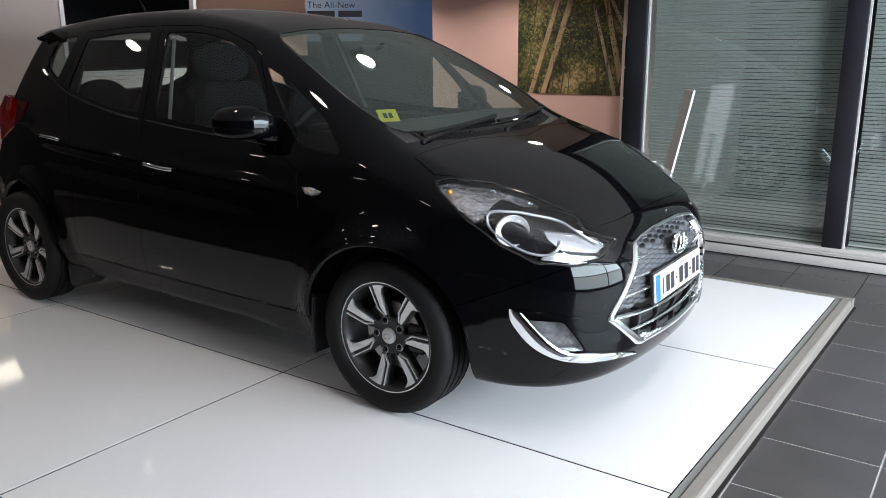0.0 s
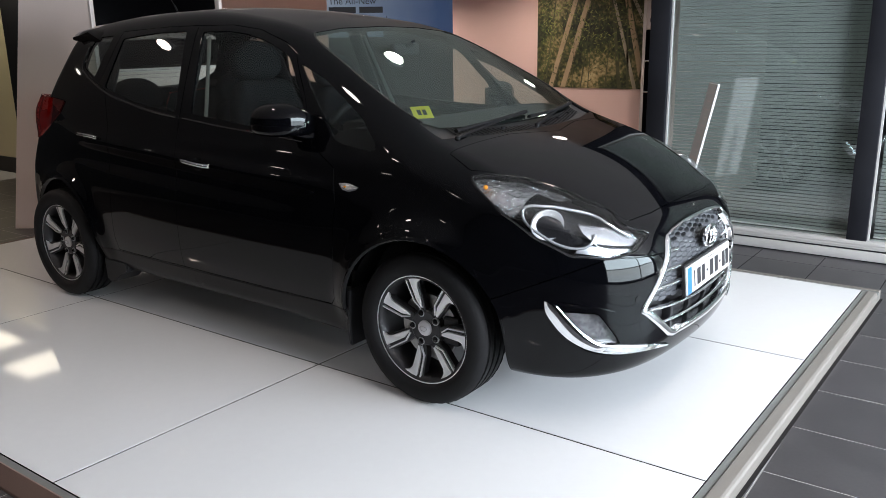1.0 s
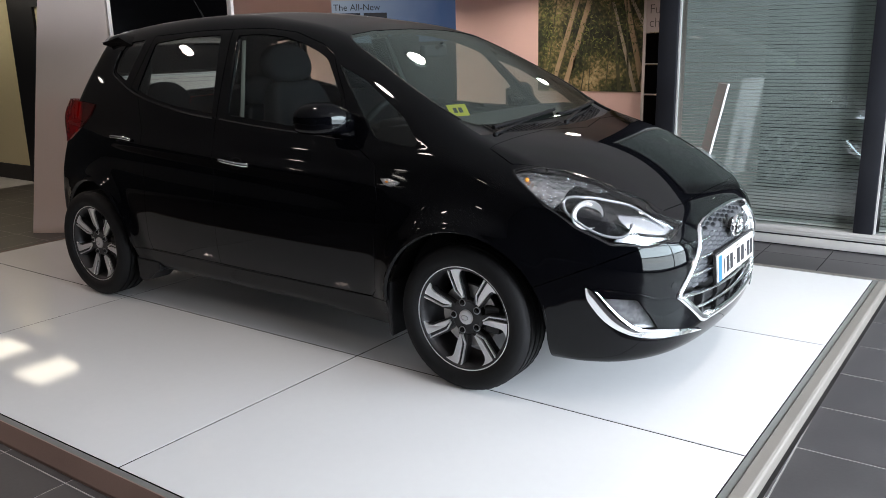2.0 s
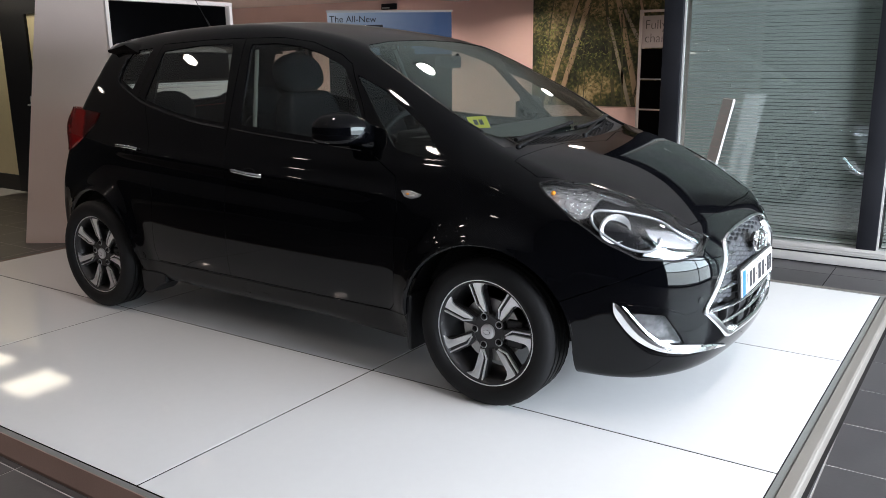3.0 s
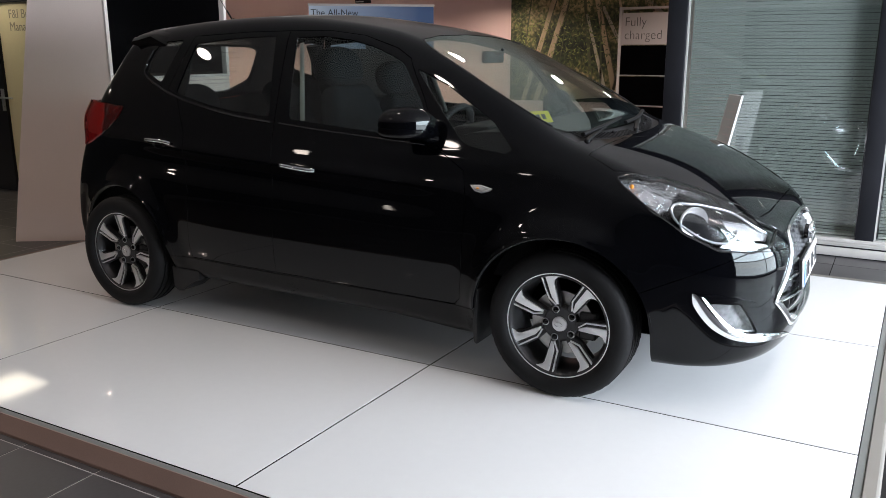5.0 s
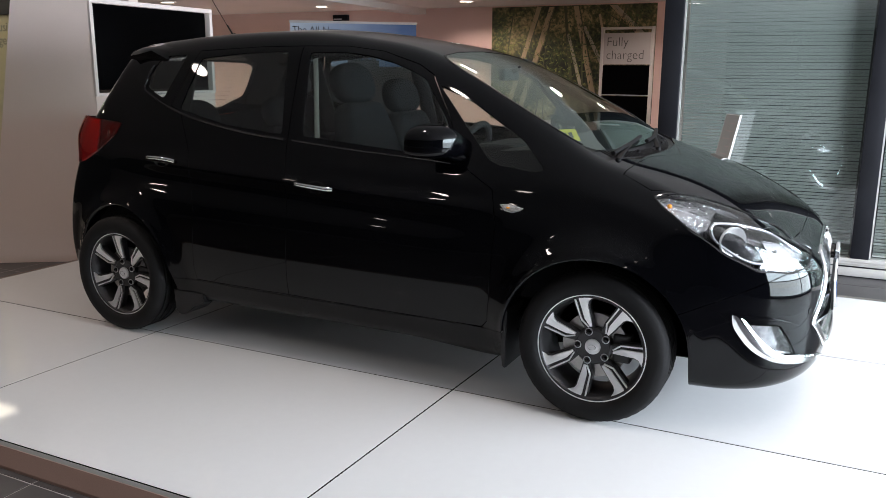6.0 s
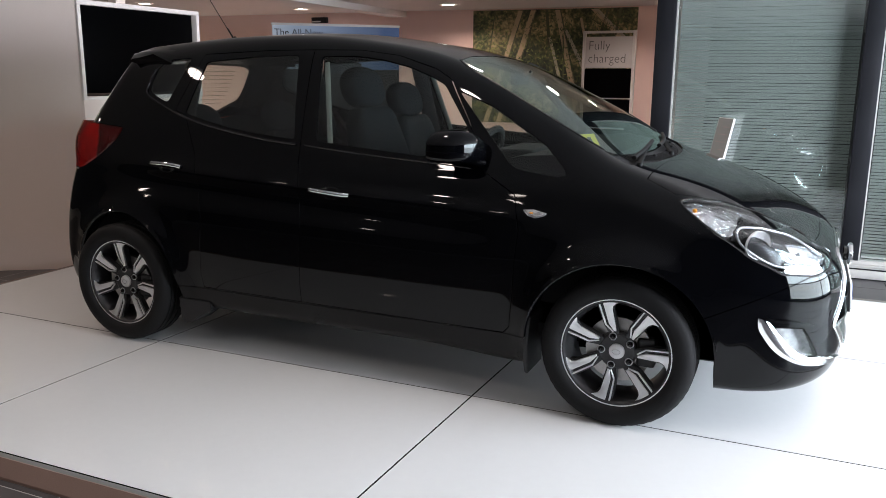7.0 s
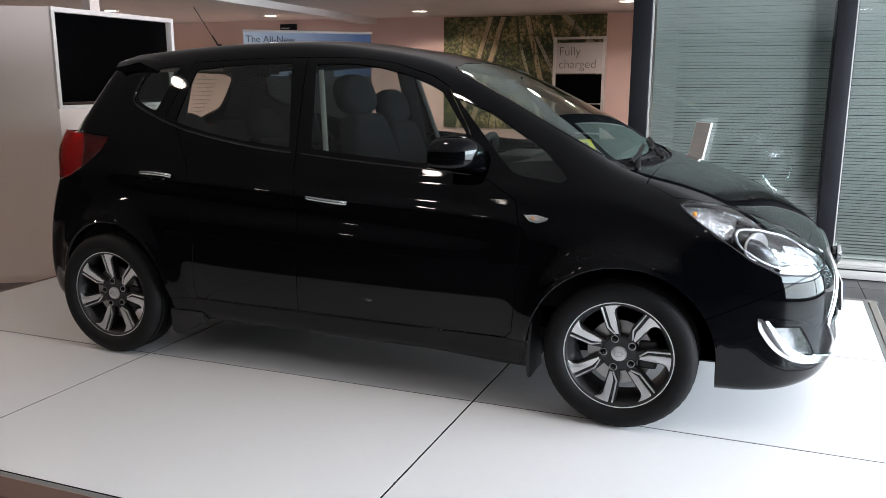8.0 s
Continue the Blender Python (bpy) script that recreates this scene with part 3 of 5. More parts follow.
def panel(name, labels, mat, parent, label="", off=0.0, gap=0.002, lip=0.012, twin=False, whole=False, normals=True):
    """Lifts the labelled faces off the net as a panel of its own: a small gap round it, and a folded edge."""
    tag = net.faces.layers.int["panel"]
    faces = [f for f in net.faces if f[tag] in labels]
    index, co = {}, []
    polys = []
    use = {}
    for f in faces:
        ids = []
        for v in f.verts:
            if v.index not in index:
                index[v.index] = len(co)
                co.append(tuple(v.co))
            ids.append(index[v.index])
        polys.append(ids)
        for a, b in zip(ids, ids[1:] + ids[:1]):
            use.setdefault((min(a, b), max(a, b)), []).append((a, b, len(polys) - 1))
    co = np.array(co)
    nor = gradient(co)
    mid = [co[ids].mean(0) for ids in polys]
    pull = np.zeros_like(co)
    rim = []
    for key, hits in use.items():
        if len(hits) == 1:
            a, b, fi = hits[0]
            if abs(co[a][1]) < 1e-5 and abs(co[b][1]) < 1e-5:
                continue
            side = np.cross(nor[a] + nor[b], co[b] - co[a])
            side /= max(np.linalg.norm(side), 1e-9)
            if side @ (mid[fi] - co[a]) < 0:
                side = -side
            pull[a] += side
            pull[b] += side
            rim.append((a, b))
    ln = np.linalg.norm(pull, axis=1)
    on = ln > 1e-6
    pull[on] /= ln[on][:, None]
    flat = np.abs(co[:, 1]) < 1e-5
    pull[flat, 1] = 0
    rise = off(co)[:, None] if callable(off) else off
    co = co + pull * gap + nor * rise
    co[flat, 1] = 0
    verts, norms = list(co), list(nor)
    copy = {}
    for a in {v for e in rim for v in e}:
        copy[a] = (len(verts), len(verts) + 1)
        verts += [co[a], co[a] - nor[a] * lip]
        norms += [-pull[a] * 0.7 + nor[a] * 0.7, -pull[a]]
    for a, b in rim:
        polys.append([copy[b][0], copy[a][0], copy[a][1], copy[b][1]])
    verts, norms = np.array(verts), np.array(norms)

    def make(v, nn, ps):
        me = bpy.data.meshes.new(name)
        me.from_pydata([tuple(q) for q in v], [], ps)
        me.update()
        if normals:
            me.normals_split_custom_set_from_vertices([tuple(q / max(np.linalg.norm(q), 1e-9)) for q in nn])
        return obj(name, me, mat, parent, label)
    flip = np.array([1, -1, 1])
    if whole:
        k = len(verts)
        return make(np.concatenate([verts, verts * flip]), np.concatenate([norms, norms * flip]), polys + [[q + k for q in ids[::-1]] for ids in polys])
    a = make(verts, norms, polys)
    if twin:
        return a, make(verts * flip, norms * flip, [ids[::-1] for ids in polys])
    return a


net = shell()
SIDE, FRONT, TOPV = (0, 2), (1, 2), (0, 1)
HUB = (0.0, -2.615)
# wheel openings
for hx in HUB:
    arch = [(hx + 0.378 * math.cos(a), 0.315 + 0.378 * math.sin(a)) for a in np.linspace(0, math.pi, 40)]
    cut(net, 99, arch + [(hx - 0.372, 0.05), (hx + 0.372, 0.05)], SIDE, lambda c: c.y < -0.42 and c.z < 0.9)
# glass
G_FRONT = rounded([(-1.500, 1.482), (-1.325, 1.484), (-1.177, 1.470), (-1.03, 1.437), (-0.91, 1.395), (-0.842, 1.363), (-0.705, 1.190), (-0.650, 1.055), (-0.879, 1.058), (-1.444, 1.102)], 0.018)
G_REAR = rounded([(-2.190, 1.455), (-1.917, 1.480), (-1.632, 1.488), (-1.568, 1.102), (-1.76, 1.118), (-1.93, 1.137), (-2.05, 1.158), (-2.262, 1.205)], 0.018)
G_QUARTER = rounded([(-2.552, 1.308), (-2.538, 1.40), (-2.490, 1.452), (-2.44, 1.466), (-2.30, 1.474), (-2.402, 1.252), (-2.48, 1.276)], 0.02)
G_LIGHT = rounded([(-0.765, 1.338), (-0.482, 1.040), (-0.42, 1.021), (-0.262, 1.004), (-0.245, 1.022), (-0.35, 1.128), (-0.606, 1.278)], 0.012)
cut(net, 1, G_FRONT, SIDE, lambda c: c.y < -0.4)
cut(net, 2, G_REAR, SIDE, lambda c: c.y < -0.4)
cut(net, 3, G_QUARTER, SIDE, lambda c: c.y < -0.3)
cut(net, 4, G_LIGHT, SIDE, lambda c: c.y < -0.4)
SCREEN_OUT = [(0.0, 1.074), (-0.30, 1.075), (-0.58, 1.088), (-0.632, 1.108), (-0.652, 1.16), (-0.645, 1.24), (-0.603, 1.35), (-0.548, 1.445), (-0.50, 1.470), (-0.30, 1.490), (0.0, 1.498)]
cut(net, 5, SCREEN_OUT + [(0.1, 1.3)], FRONT, lambda c: -1.2 < c.x < 0.2)
BACKLIGHT = rounded([(0.05, 1.13), (-0.50, 1.15), (-0.585, 1.215), (-0.580, 1.26), (-0.535, 1.425), (-0.49, 1.452), (0.05, 1.46)], 0.03)
cut(net, 6, BACKLIGHT, FRONT, lambda c: c.x < -2.6)
# lamps
HEADLAMP = rounded([(0.198, 0.938), (0.243, 0.950), (0.349, 0.929), (0.47, 0.886), (0.625, 0.812), (0.757, 0.718), (0.758, 0.672), (0.70, 0.660), (0.59, 0.676), (0.475, 0.738), (0.345, 0.828), (0.230, 0.908)], 0.012)
cut(net, 7, HEADLAMP, SIDE, lambda c: c.y < -0.3)
TAILLAMP = rounded([(-2.70, 1.116), (-2.74, 1.05), (-2.85, 0.965), (-2.96, 0.905), (-3.04, 0.880), (-3.14, 0.90), (-3.14, 1.085), (-3.0, 1.122), (-2.9, 1.127)], 0.012)
cut(net, 8, TAILLAMP, SIDE, lambda c: c.y < -0.3)
FOG = rounded([(-0.760, 0.474), (-0.674, 0.462), (-0.606, 0.338), (-0.690, 0.346), (-0.738, 0.395)], 0.01)
cut(net, 9, FOG, FRONT, lambda c: c.x > 0.3)
# grille opening, cowl, bonnet
GRILLE_OUT = [(0.0, 0.722), (-0.136, 0.720), (-0.25, 0.710), (-0.315, 0.697), (-0.345, 0.680), (-0.530, 0.462), (-0.532, 0.446), (-0.37, 0.316), (-0.33, 0.303), (0.0, 0.296)]
cut(net, 10, GRILLE_OUT + [(0.1, 0.5)], FRONT, lambda c: c.x > 0.4)
cut(net, 11, [(-0.14, 0.1), (-0.14, -0.648), (-0.02, -0.655), (0.045, -0.40), (0.074, -0.15), (0.08, 0.1)], TOPV, lambda c: c.z > 0.95)
BONNET = [(0.085, 0.1), (0.079, -0.15), (0.050, -0.40), (-0.015, -0.660), (0.06, -0.724), (0.20, -0.762), (0.35, -0.672), (0.47, -0.60), (0.625, -0.515), (0.692, -0.474), (0.712, -0.30), (0.717, 0.1)]
cut(net, 12, BONNET, TOPV, lambda c: c.z > 0.7)
# doors
cut(net, 13, [(-0.426, 0.70), (-0.436, 0.49), (-0.448, 0.37), (-0.478, 0.337), (-1.493, 0.345), (-1.473, 0.70)], SIDE, lambda c: c.y < -0.4)
cut(net, 13, [(-0.58, 1.0), (-0.452, 0.925), (-0.42, 0.78), (-0.426, 0.70), (-1.473, 0.70), (-1.522, 1.0)], SIDE, lambda c: c.y < -0.4)
cut(net, 13, [(-0.59, 1.0), (-0.70, 1.215), (-0.815, 1.385), (-0.90, 1.43), (-1.10, 1.488), (-1.30, 1.512), (-1.552, 1.514), (-1.522, 1.0)], SIDE, lambda c: c.y < -0.4)
cut(net, 14, [(-1.473, 0.70), (-1.493, 0.345), (-2.085, 0.345), (-2.09, 0.42), (-2.06, 0.70)], SIDE, lambda c: c.y < -0.4)
cut(net, 14, [(-1.522, 1.0), (-1.473, 0.70), (-2.06, 0.70), (-2.145, 1.0)], SIDE, lambda c: c.y < -0.4)
cut(net, 14, [(-1.522, 1.0), (-1.534, 1.19), (-2.255, 1.19), (-2.145, 1.0)], SIDE, lambda c: c.y < -0.4)
cut(net, 14, [(-1.534, 1.19), (-1.552, 1.514), (-1.80, 1.512), (-2.215, 1.494), (-2.335, 1.215), (-2.255, 1.19)], SIDE, lambda c: c.y < -0.4)
# front bumper
cut(net, 15, [(1.0, 0.05), (1.0, 0.74), (0.78, 0.70), (0.70, 0.665), (0.52, 0.70), (0.41, 0.715), (0.26, 0.63), (0.26, 0.05)], SIDE, lambda c: c.x > 0.2)
# sills
cut(net, 16, [(-0.30, 0.05), (-0.30, 0.333), (-2.35, 0.338), (-2.35, 0.05)], SIDE, lambda c: c.y < -0.6)
net.verts.index_update()

panel("body_shell", (0,), PAINT, car, whole=True, lip=0.02)
panel("bonnet", (12,), PAINT, car, whole=True)
panel("front_bumper", (15,), PAINT, car, whole=True)
panel("sill_cover", (16,), SILL, car, "satin black sill cover", twin=True)
doors_f = panel("front_door", (13,), PAINT, car, twin=True)
doors_r = panel("rear_door", (14,), PAINT, car, twin=True)
for names, k, owner, mat in (("window", 1, doors_f, CLEAR), ("window", 2, doors_r, PRIVACY)):
    for side, ob in zip(owner, panel(names, (k,), mat, car, twin=True, off=-0.004, gap=-0.004, lip=0.0)):
        ob.parent = side
for nm, k, mat in (("rear_quarter_window", 3, PRIVACY), ("front_quarter_window", 4, CLEAR)):
    panel(nm, (k,), mat, car, twin=True, off=-0.003, gap=-0.004, lip=0.0)
windscreen = panel("windscreen", (5,), WSCREEN, car, whole=True, off=-0.002, gap=-0.003, lip=0.0)
panel("rear_window", (6,), CLEAR, car, whole=True, off=-0.002, gap=-0.003, lip=0.0)
panel("cowl_panel", (11,), PLASTIC, car, "matt black plastic cowl below the windscreen", whole=True, off=-0.012, gap=0.0)


def lamp_bulge(base):
    """The tail lamp stands proud of the body along its upper rear edge."""
    return lambda p: base + 0.046 * ramp(p[:, 2], 0.88, 1.05) * ramp(-p[:, 0], 2.84, 3.0)


cut(net, 81, [(-2.89, 0.80), (-2.89, 1.05), (-2.92, 1.20), (-3.4, 1.20), (-3.4, 0.80)], SIDE, lambda c: c.y < -0.3, only=(8,))
net.verts.index_update()
tails = panel("tail_lamp", (8, 81), REDLENS, car, "red wrap-round tail lamp lens", twin=True, off=lamp_bulge(0.006), lip=0.052)
for nm, lab, mat, deep in (("lamp_housing", (8,), REDINNER, -0.020), ("lamp_reflector", (81,), REDBRIGHT, -0.012)):
    for ob, t_ in zip(panel(nm, lab, mat, car, twin=True, off=lamp_bulge(deep), gap=0.005, lip=0.01), tails):
        ob.parent = t_
panel("lamp_backing", (8, 81), TRIM, car, twin=True, off=-0.05, gap=-0.02, lip=0.0)
heads = panel("headlamp", (7,), LENS, car, "clear headlamp cover over chrome reflectors", twin=True, off=-0.001, gap=0.001, lip=0.0)
fogs = panel("fog_lamp", (9,), LENS, car, "clear front fog lamp cover", twin=True, off=-0.002, lip=0.0)
for ob in (*heads, *fogs):
    ob.visible_shadow = False

# ---- wheels ----
CAPSILVER = material("silver_cap_paint", (0.62, 0.62, 0.63), 0.38, 0.25, 0.05, 300, 8)
def wheel():
    """One wheel round the origin, its face towards -y."""
    w = new("wheel")
    w["label"] = "black tyre on a seven-spoke machined alloy rim"
    tyre = [(0.214, -0.060), (0.2235, -0.078), (0.229, -0.090), (0.240, -0.0995), (0.257, -0.1035), (0.275, -0.102), (0.292, -0.096), (0.304, -0.086), (0.310, -0.074)]
    for g in (-0.058, -0.02, 0.02, 0.058):
        tyre += [(0.3135, g - 0.007), (0.3055, g - 0.005), (0.3055, g + 0.005), (0.3135, g + 0.007)]
    tyre += [(0.310, 0.074), (0.304, 0.086), (0.275, 0.102), (0.235, 0.100), (0.212, 0.08)]
    bm = lathe(tyre, 144)
    for v in bm.verts:
        r = math.hypot(v.co.x, v.co.z)
        a = math.atan2(v.co.z, v.co.x)
        if r > 0.300 and (abs(v.co.y) > 0.06) and int((a + 10) * 144 / (2 * math.pi)) % 3 == 0:
            v.co.x *= 0.9955
            v.co.z *= 0.9955
    part("tyre", bm, RUBBER, w, "black rubber tyre with grooved tread", smooth=True)
    rim = obj("rim", bpy.data.meshes.new("rim"), ALLOY, w, "gunmetal alloy rim with machined silver spoke faces")
    bm = lathe([(0.2185, -0.078), (0.2175, -0.090), (0.210, -0.0925), (0.206, -0.088), (0.200, -0.078), (0.192, -0.060), (0.186, -0.02), (0.184, 0.06), (0.205, 0.085)], 72)
    bm.normal_update()
    bm.to_mesh(rim.data)
    bm.free()
    rim.data.shade_smooth()
    part("lip", lathe([(0.2205, -0.082), (0.2202, -0.0905), (0.2180, -0.0925), (0.2140, -0.0920), (0.2125, -0.087)], 96), MACHINED, rim, "machined bright rim lip", smooth=True)

    def ribbon(pts, y_out, depth, turn):
        c, s = math.cos(turn), math.sin(turn)
        b = bmesh.new()
        front, back = [], []
        for u, r in pts:
            y = y_out(r)
            x, z = u * c + r * s, -u * s + r * c
            front.append(b.verts.new((x, y, z)))
            back.append(b.verts.new((x, y + depth, z)))
        n = len(pts)
        b.faces.new(front)
        b.faces.new(back[::-1])
        for i in range(n):
            b.faces.new((front[(i + 1) % n], front[i], back[i], back[(i + 1) % n]))
        bmesh.ops.recalc_face_normals(b, faces=b.faces)
        es = [e for e in b.edges if all(v in front for v in e.verts)]
        bmesh.ops.bevel(b, geom=es, offset=0.0013, segments=1, affect="EDGES")
        return b

    dish = lambda r: -0.066 - 0.020 * ((r - 0.06) / 0.15) ** 1.5 if r > 0.06 else -0.066
    blade = [(-0.005, 0.083), (-0.023, 0.114), (-0.0405, 0.2115), (-0.012, 0.2150), (0.020, 0.2145), (0.044, 0.2110), (0.014, 0.199), (0.000, 0.188), (-0.005, 0.172), (0.001, 0.120), (0.004, 0.083)]
    vein = [(-0.010, 0.078), (-0.0385, 0.108), (-0.0590, 0.204), (-0.0525, 0.205), (-0.0330, 0.111), (-0.0065, 0.082)]
    core = [(0.013, 0.060), (0.0075, 0.11), (0.001, 0.172), (0.012, 0.206), (-0.066, 0.209), (-0.062, 0.185), (-0.044, 0.105), (-0.022, 0.062)]
    for k in range(7):
        turn = radians(-6 + k * 360 / 7)
        spoke = part("spoke", ribbon(core, lambda r: dish(r) + 0.009, 0.032, turn), ALLOY, rim)
        part("spoke_face", ribbon(blade, dish, 0.010, turn), MACHINED, rim, "machined silver spoke face")
        part("spoke_vein", ribbon(vein, dish, 0.010, turn), MACHINED, rim, "machined silver spoke face")
    part("hub_plate", lathe([(0.0, -0.058), (0.040, -0.060), (0.066, -0.061), (0.074, -0.055), (0.078, -0.03), (0.0, -0.02)], 40), ALLOY, rim, smooth=True)
    part("centre_cap", lathe([(0.0, -0.0735), (0.012, -0.073), (0.024, -0.0715), (0.0295, -0.0685), (0.0315, -0.060), (0.0315, -0.04), (0.0, -0.04)], 36), CAPSILVER, rim, "silver centre cap with a raised emblem", smooth=True)
    ring = [(0.016 * math.cos(t), -0.0738, 0.0095 * math.sin(t)) for t in np.linspace(0, 2 * math.pi, 24, endpoint=False)]
    e2 = tube(ring, 0.0014, 6, closed=True)
    part("emblem", e2, CHROME, rim, smooth=True)
    for k in range(5):
        t = radians(-17 + 72 * k)
        x, z = 0.0615 * math.sin(t), 0.0615 * math.cos(t)
        b = lathe([(0.0115, -0.060), (0.0135, -0.0645), (0.0155, -0.0635), (0.0160, -0.055)], 24)
        bmesh.ops.translate(b, vec=(x, 0, z), verts=b.verts)
        part("nut_seat", b, SATIN, rim, "", True)
        b = lathe([(0.0, -0.072), (0.004, -0.0715), (0.0075, -0.070), (0.0095, -0.066), (0.0098, -0.055), (0.0, -0.050)], 6)
        bmesh.ops.translate(b, vec=(x, 0, z), verts=b.verts)
        part("wheel_nut", b, GLOSSBLACK, rim, "dark wheel nut")
    rim.location.y = 0.012
    rim.scale = (1.03, 1.0, 1.03)
    part("brake_disc", lathe([(0.06, -0.018), (0.135, -0.018), (0.135, 0.004), (0.06, 0.004), (0.055, -0.03), (0.0, -0.03)], 48), DISC, w, "worn steel brake disc", smooth=True)
    b = bmesh.new()
    box(b, (0.075, -0.032, -0.06), (0.15, 0.03, 0.06), 0.012)
    part("brake_caliper", b, PLASTIC, w)
    return w


first = wheel()
first.parent = car
first.location = (0.0, -0.7705, 0.314)
rear_near = copy_thing(first, pose(-2.615, -0.7705, 0.314, 0, 9, 0))
copy_thing(first, pose(0.0, 0.7705, 0.314, 0, 14, 180))
copy_thing(first, pose(-2.615, 0.7705, 0.314, 0, 31, 180))
for hx in HUB:
    b = bmesh.new()
    arc = np.linspace(-0.22, math.pi + 0.30, 36)
    rows = [[b.verts.new((hx + 0.388 * math.cos(a), max(y, -float(half_width(np.array(hx + 0.388 * math.cos(a)), np.array(0.315 + 0.388 * math.sin(a)))) + 0.02) if y < -0.6 else y, 0.315 + 0.388 * math.sin(a))) for a in arc] for y in (-0.84, -0.68, -0.52)]
    for p, q in zip(rows, rows[1:]):
        for i in range(len(arc) - 1):
            b.faces.new((p[i], p[i + 1], q[i + 1], q[i]))
    b.faces.new(rows[-1])
    bmesh.ops.solidify(b, geom=b.faces[:], thickness=0.006)
    both("wheel_arch_liner", b, PLASTIC, car, "matt black wheel arch liner")
    b = bmesh.new()
    x = hx - 0.372
    prism(b, [(x - 0.004, 0.178), (x + 0.012, 0.172), (x + 0.006, 0.30), (x + 0.012, 0.42), (x - 0.006, 0.42), (x - 0.012, 0.25)], -(0.865 if hx == 0 else 0.815), -0.66)
    bmesh.ops.bevel(b, geom=b.edges[:], offset=0.004, segments=2, affect="EDGES")
    if hx == 0:
        both("mud_flap", b, PLASTIC, car, "matt black mud flap")
    else:
        b.free()

b = bmesh.new()
prism(b, [(-2.262, 0.150), (-2.235, 0.132), (-2.19, 0.140), (-2.13, 0.185), (-2.06, 0.215), (-2.06, 0.27), (-2.27, 0.27)], -0.815, -0.66)
bmesh.ops.bevel(b, geom=b.edges[:], offset=0.006, segments=2, affect="EDGES")
both("wheel_deflector", b, PLASTIC, car, "matt black deflector before the rear wheel")

# ---- car details ----
def decal(pts3, lift, depth=0.004):
    """A thin solid piece on the surface, from its outline."""
    p = np.asarray(pts3)
    n = gradient(p)
    bm = bmesh.new()
    top = [bm.verts.new(q + m * lift) for q, m in zip(p, n)]
    low = [bm.verts.new(q - m * depth) for q, m in zip(p, n)]
    c = bm.verts.new((p + n * lift * 1.3).mean(0))
    k = len(p)
    for i in range(k):
        bm.faces.new((top[i], top[(i + 1) % k], c))
        bm.faces.new((top[(i + 1) % k], top[i], low[i], low[(i + 1) % k]))
    bmesh.ops.recalc_face_normals(bm, faces=bm.faces)
    return bm


def oval(cx, cz, a, b, n=24, lean=0.0):
    c, s = math.cos(lean), math.sin(lean)
    return [(cx + a * math.cos(t) * c - b * math.sin(t) * s, cz + a * math.cos(t) * s + b * math.sin(t) * c) for t in np.linspace(0, 2 * math.pi, n, endpoint=False)]


FRAMECHROME = material("bright_chrome", (0.88, 0.89, 0.90), 0.10, 1.0, 0.03, 100, 5)
# grille: recess, honeycomb, chrome frame, bars, badge
panel("grille_recess", (10,), PLASTIC, car, "matt black grille recess", whole=True, off=-0.055, gap=0.0, lip=-0.05)
gp = [Vector(p) for p in GRILLE_OUT] + [Vector((-p[0], p[1])) for p in GRILLE_OUT[-2:0:-1]]


def within(y, z, poly):
    hit = False
    for a, b in zip(poly, poly[1:] + poly[:1]):
        if (a.y > z) != (b.y > z) and y < (b.x - a.x) * (z - a.y) / (b.y - a.y) + a.x:
            hit = not hit
    return hit


bm = bmesh.new()
cw, ch = 0.062, 0.0192
centres = []
row = 0
z = 0.462
while z < 0.712:
    for i in range(-12, 13):
        y = i * cw * 1.5 + (cw * 0.75 if row % 2 else 0)
        if within(y * 1.13, z + 0.016, gp) and within(y * 1.13, z - 0.010, gp):
            centres.append((y, z))
    z += ch * 0.5
    row += 1
hexa = [(cw * 0.5, 0), (cw * 0.27, ch * 0.5), (-cw * 0.27, ch * 0.5), (-cw * 0.5, 0), (-cw * 0.27, -ch * 0.5), (cw * 0.27, -ch * 0.5)]
open_cells = [c for c in centres if c[1] > 0.658]
plates = [c for c in centres if c[1] <= 0.658]
for cells, steps in ((open_cells, ((1.02, 1.04, 0.026), (0.88, 0.80, 0.026), (0.86, 0.74, 0.050))), (plates, ((0.98, 0.97, 0.036), (0.93, 0.85, 0.025), (0.01, 0.01, 0.023)))):
    rings = []
    for fy, fz, deep in steps:
        pts = [(y + a * fy, z + b * fz) for y, z in cells for a, b in hexa]
        fronts = on_front(pts)[:, 0] - deep
        rings.append([bm.verts.new((x, y, z)) for x, (y, z) in zip(fronts, pts)])
    for c in range(len(cells)):
        for k in range(6):
            i, j = 6 * c + k, 6 * c + (k + 1) % 6
            for r0, r1 in zip(rings, rings[1:]):
                bm.faces.new((r0[i], r0[j], r1[j], r1[i]))
bmesh.ops.recalc_face_normals(bm, faces=bm.faces)
part("honeycomb_mesh", bm, GRILLE, car, "dark grey honeycomb grille mesh")

edge2 = np.array(GRILLE_OUT)
dense = []
for a, b in zip(edge2, edge2[1:]):
    for t in np.linspace(0, 1, 8, endpoint=False):
        dense.append(a * (1 - t) + b * t)
dense = np.array(dense + [edge2[-1]])
inner2 = []
for q in dense:
    wide = 0.032 if q[1] < 0.690 else 0.012
    v = np.array((0.75 if q[0] < -0.30 else 0.0, (-0.55 if q[1] > 0.60 else 0.62 if q[1] < 0.43 else 0.0)))
    inner2.append(q + wide * v / max(np.linalg.norm(v), 1e-6))
inner2 = np.array(inner2)
inner2[0, 0] = inner2[-1, 0] = 0


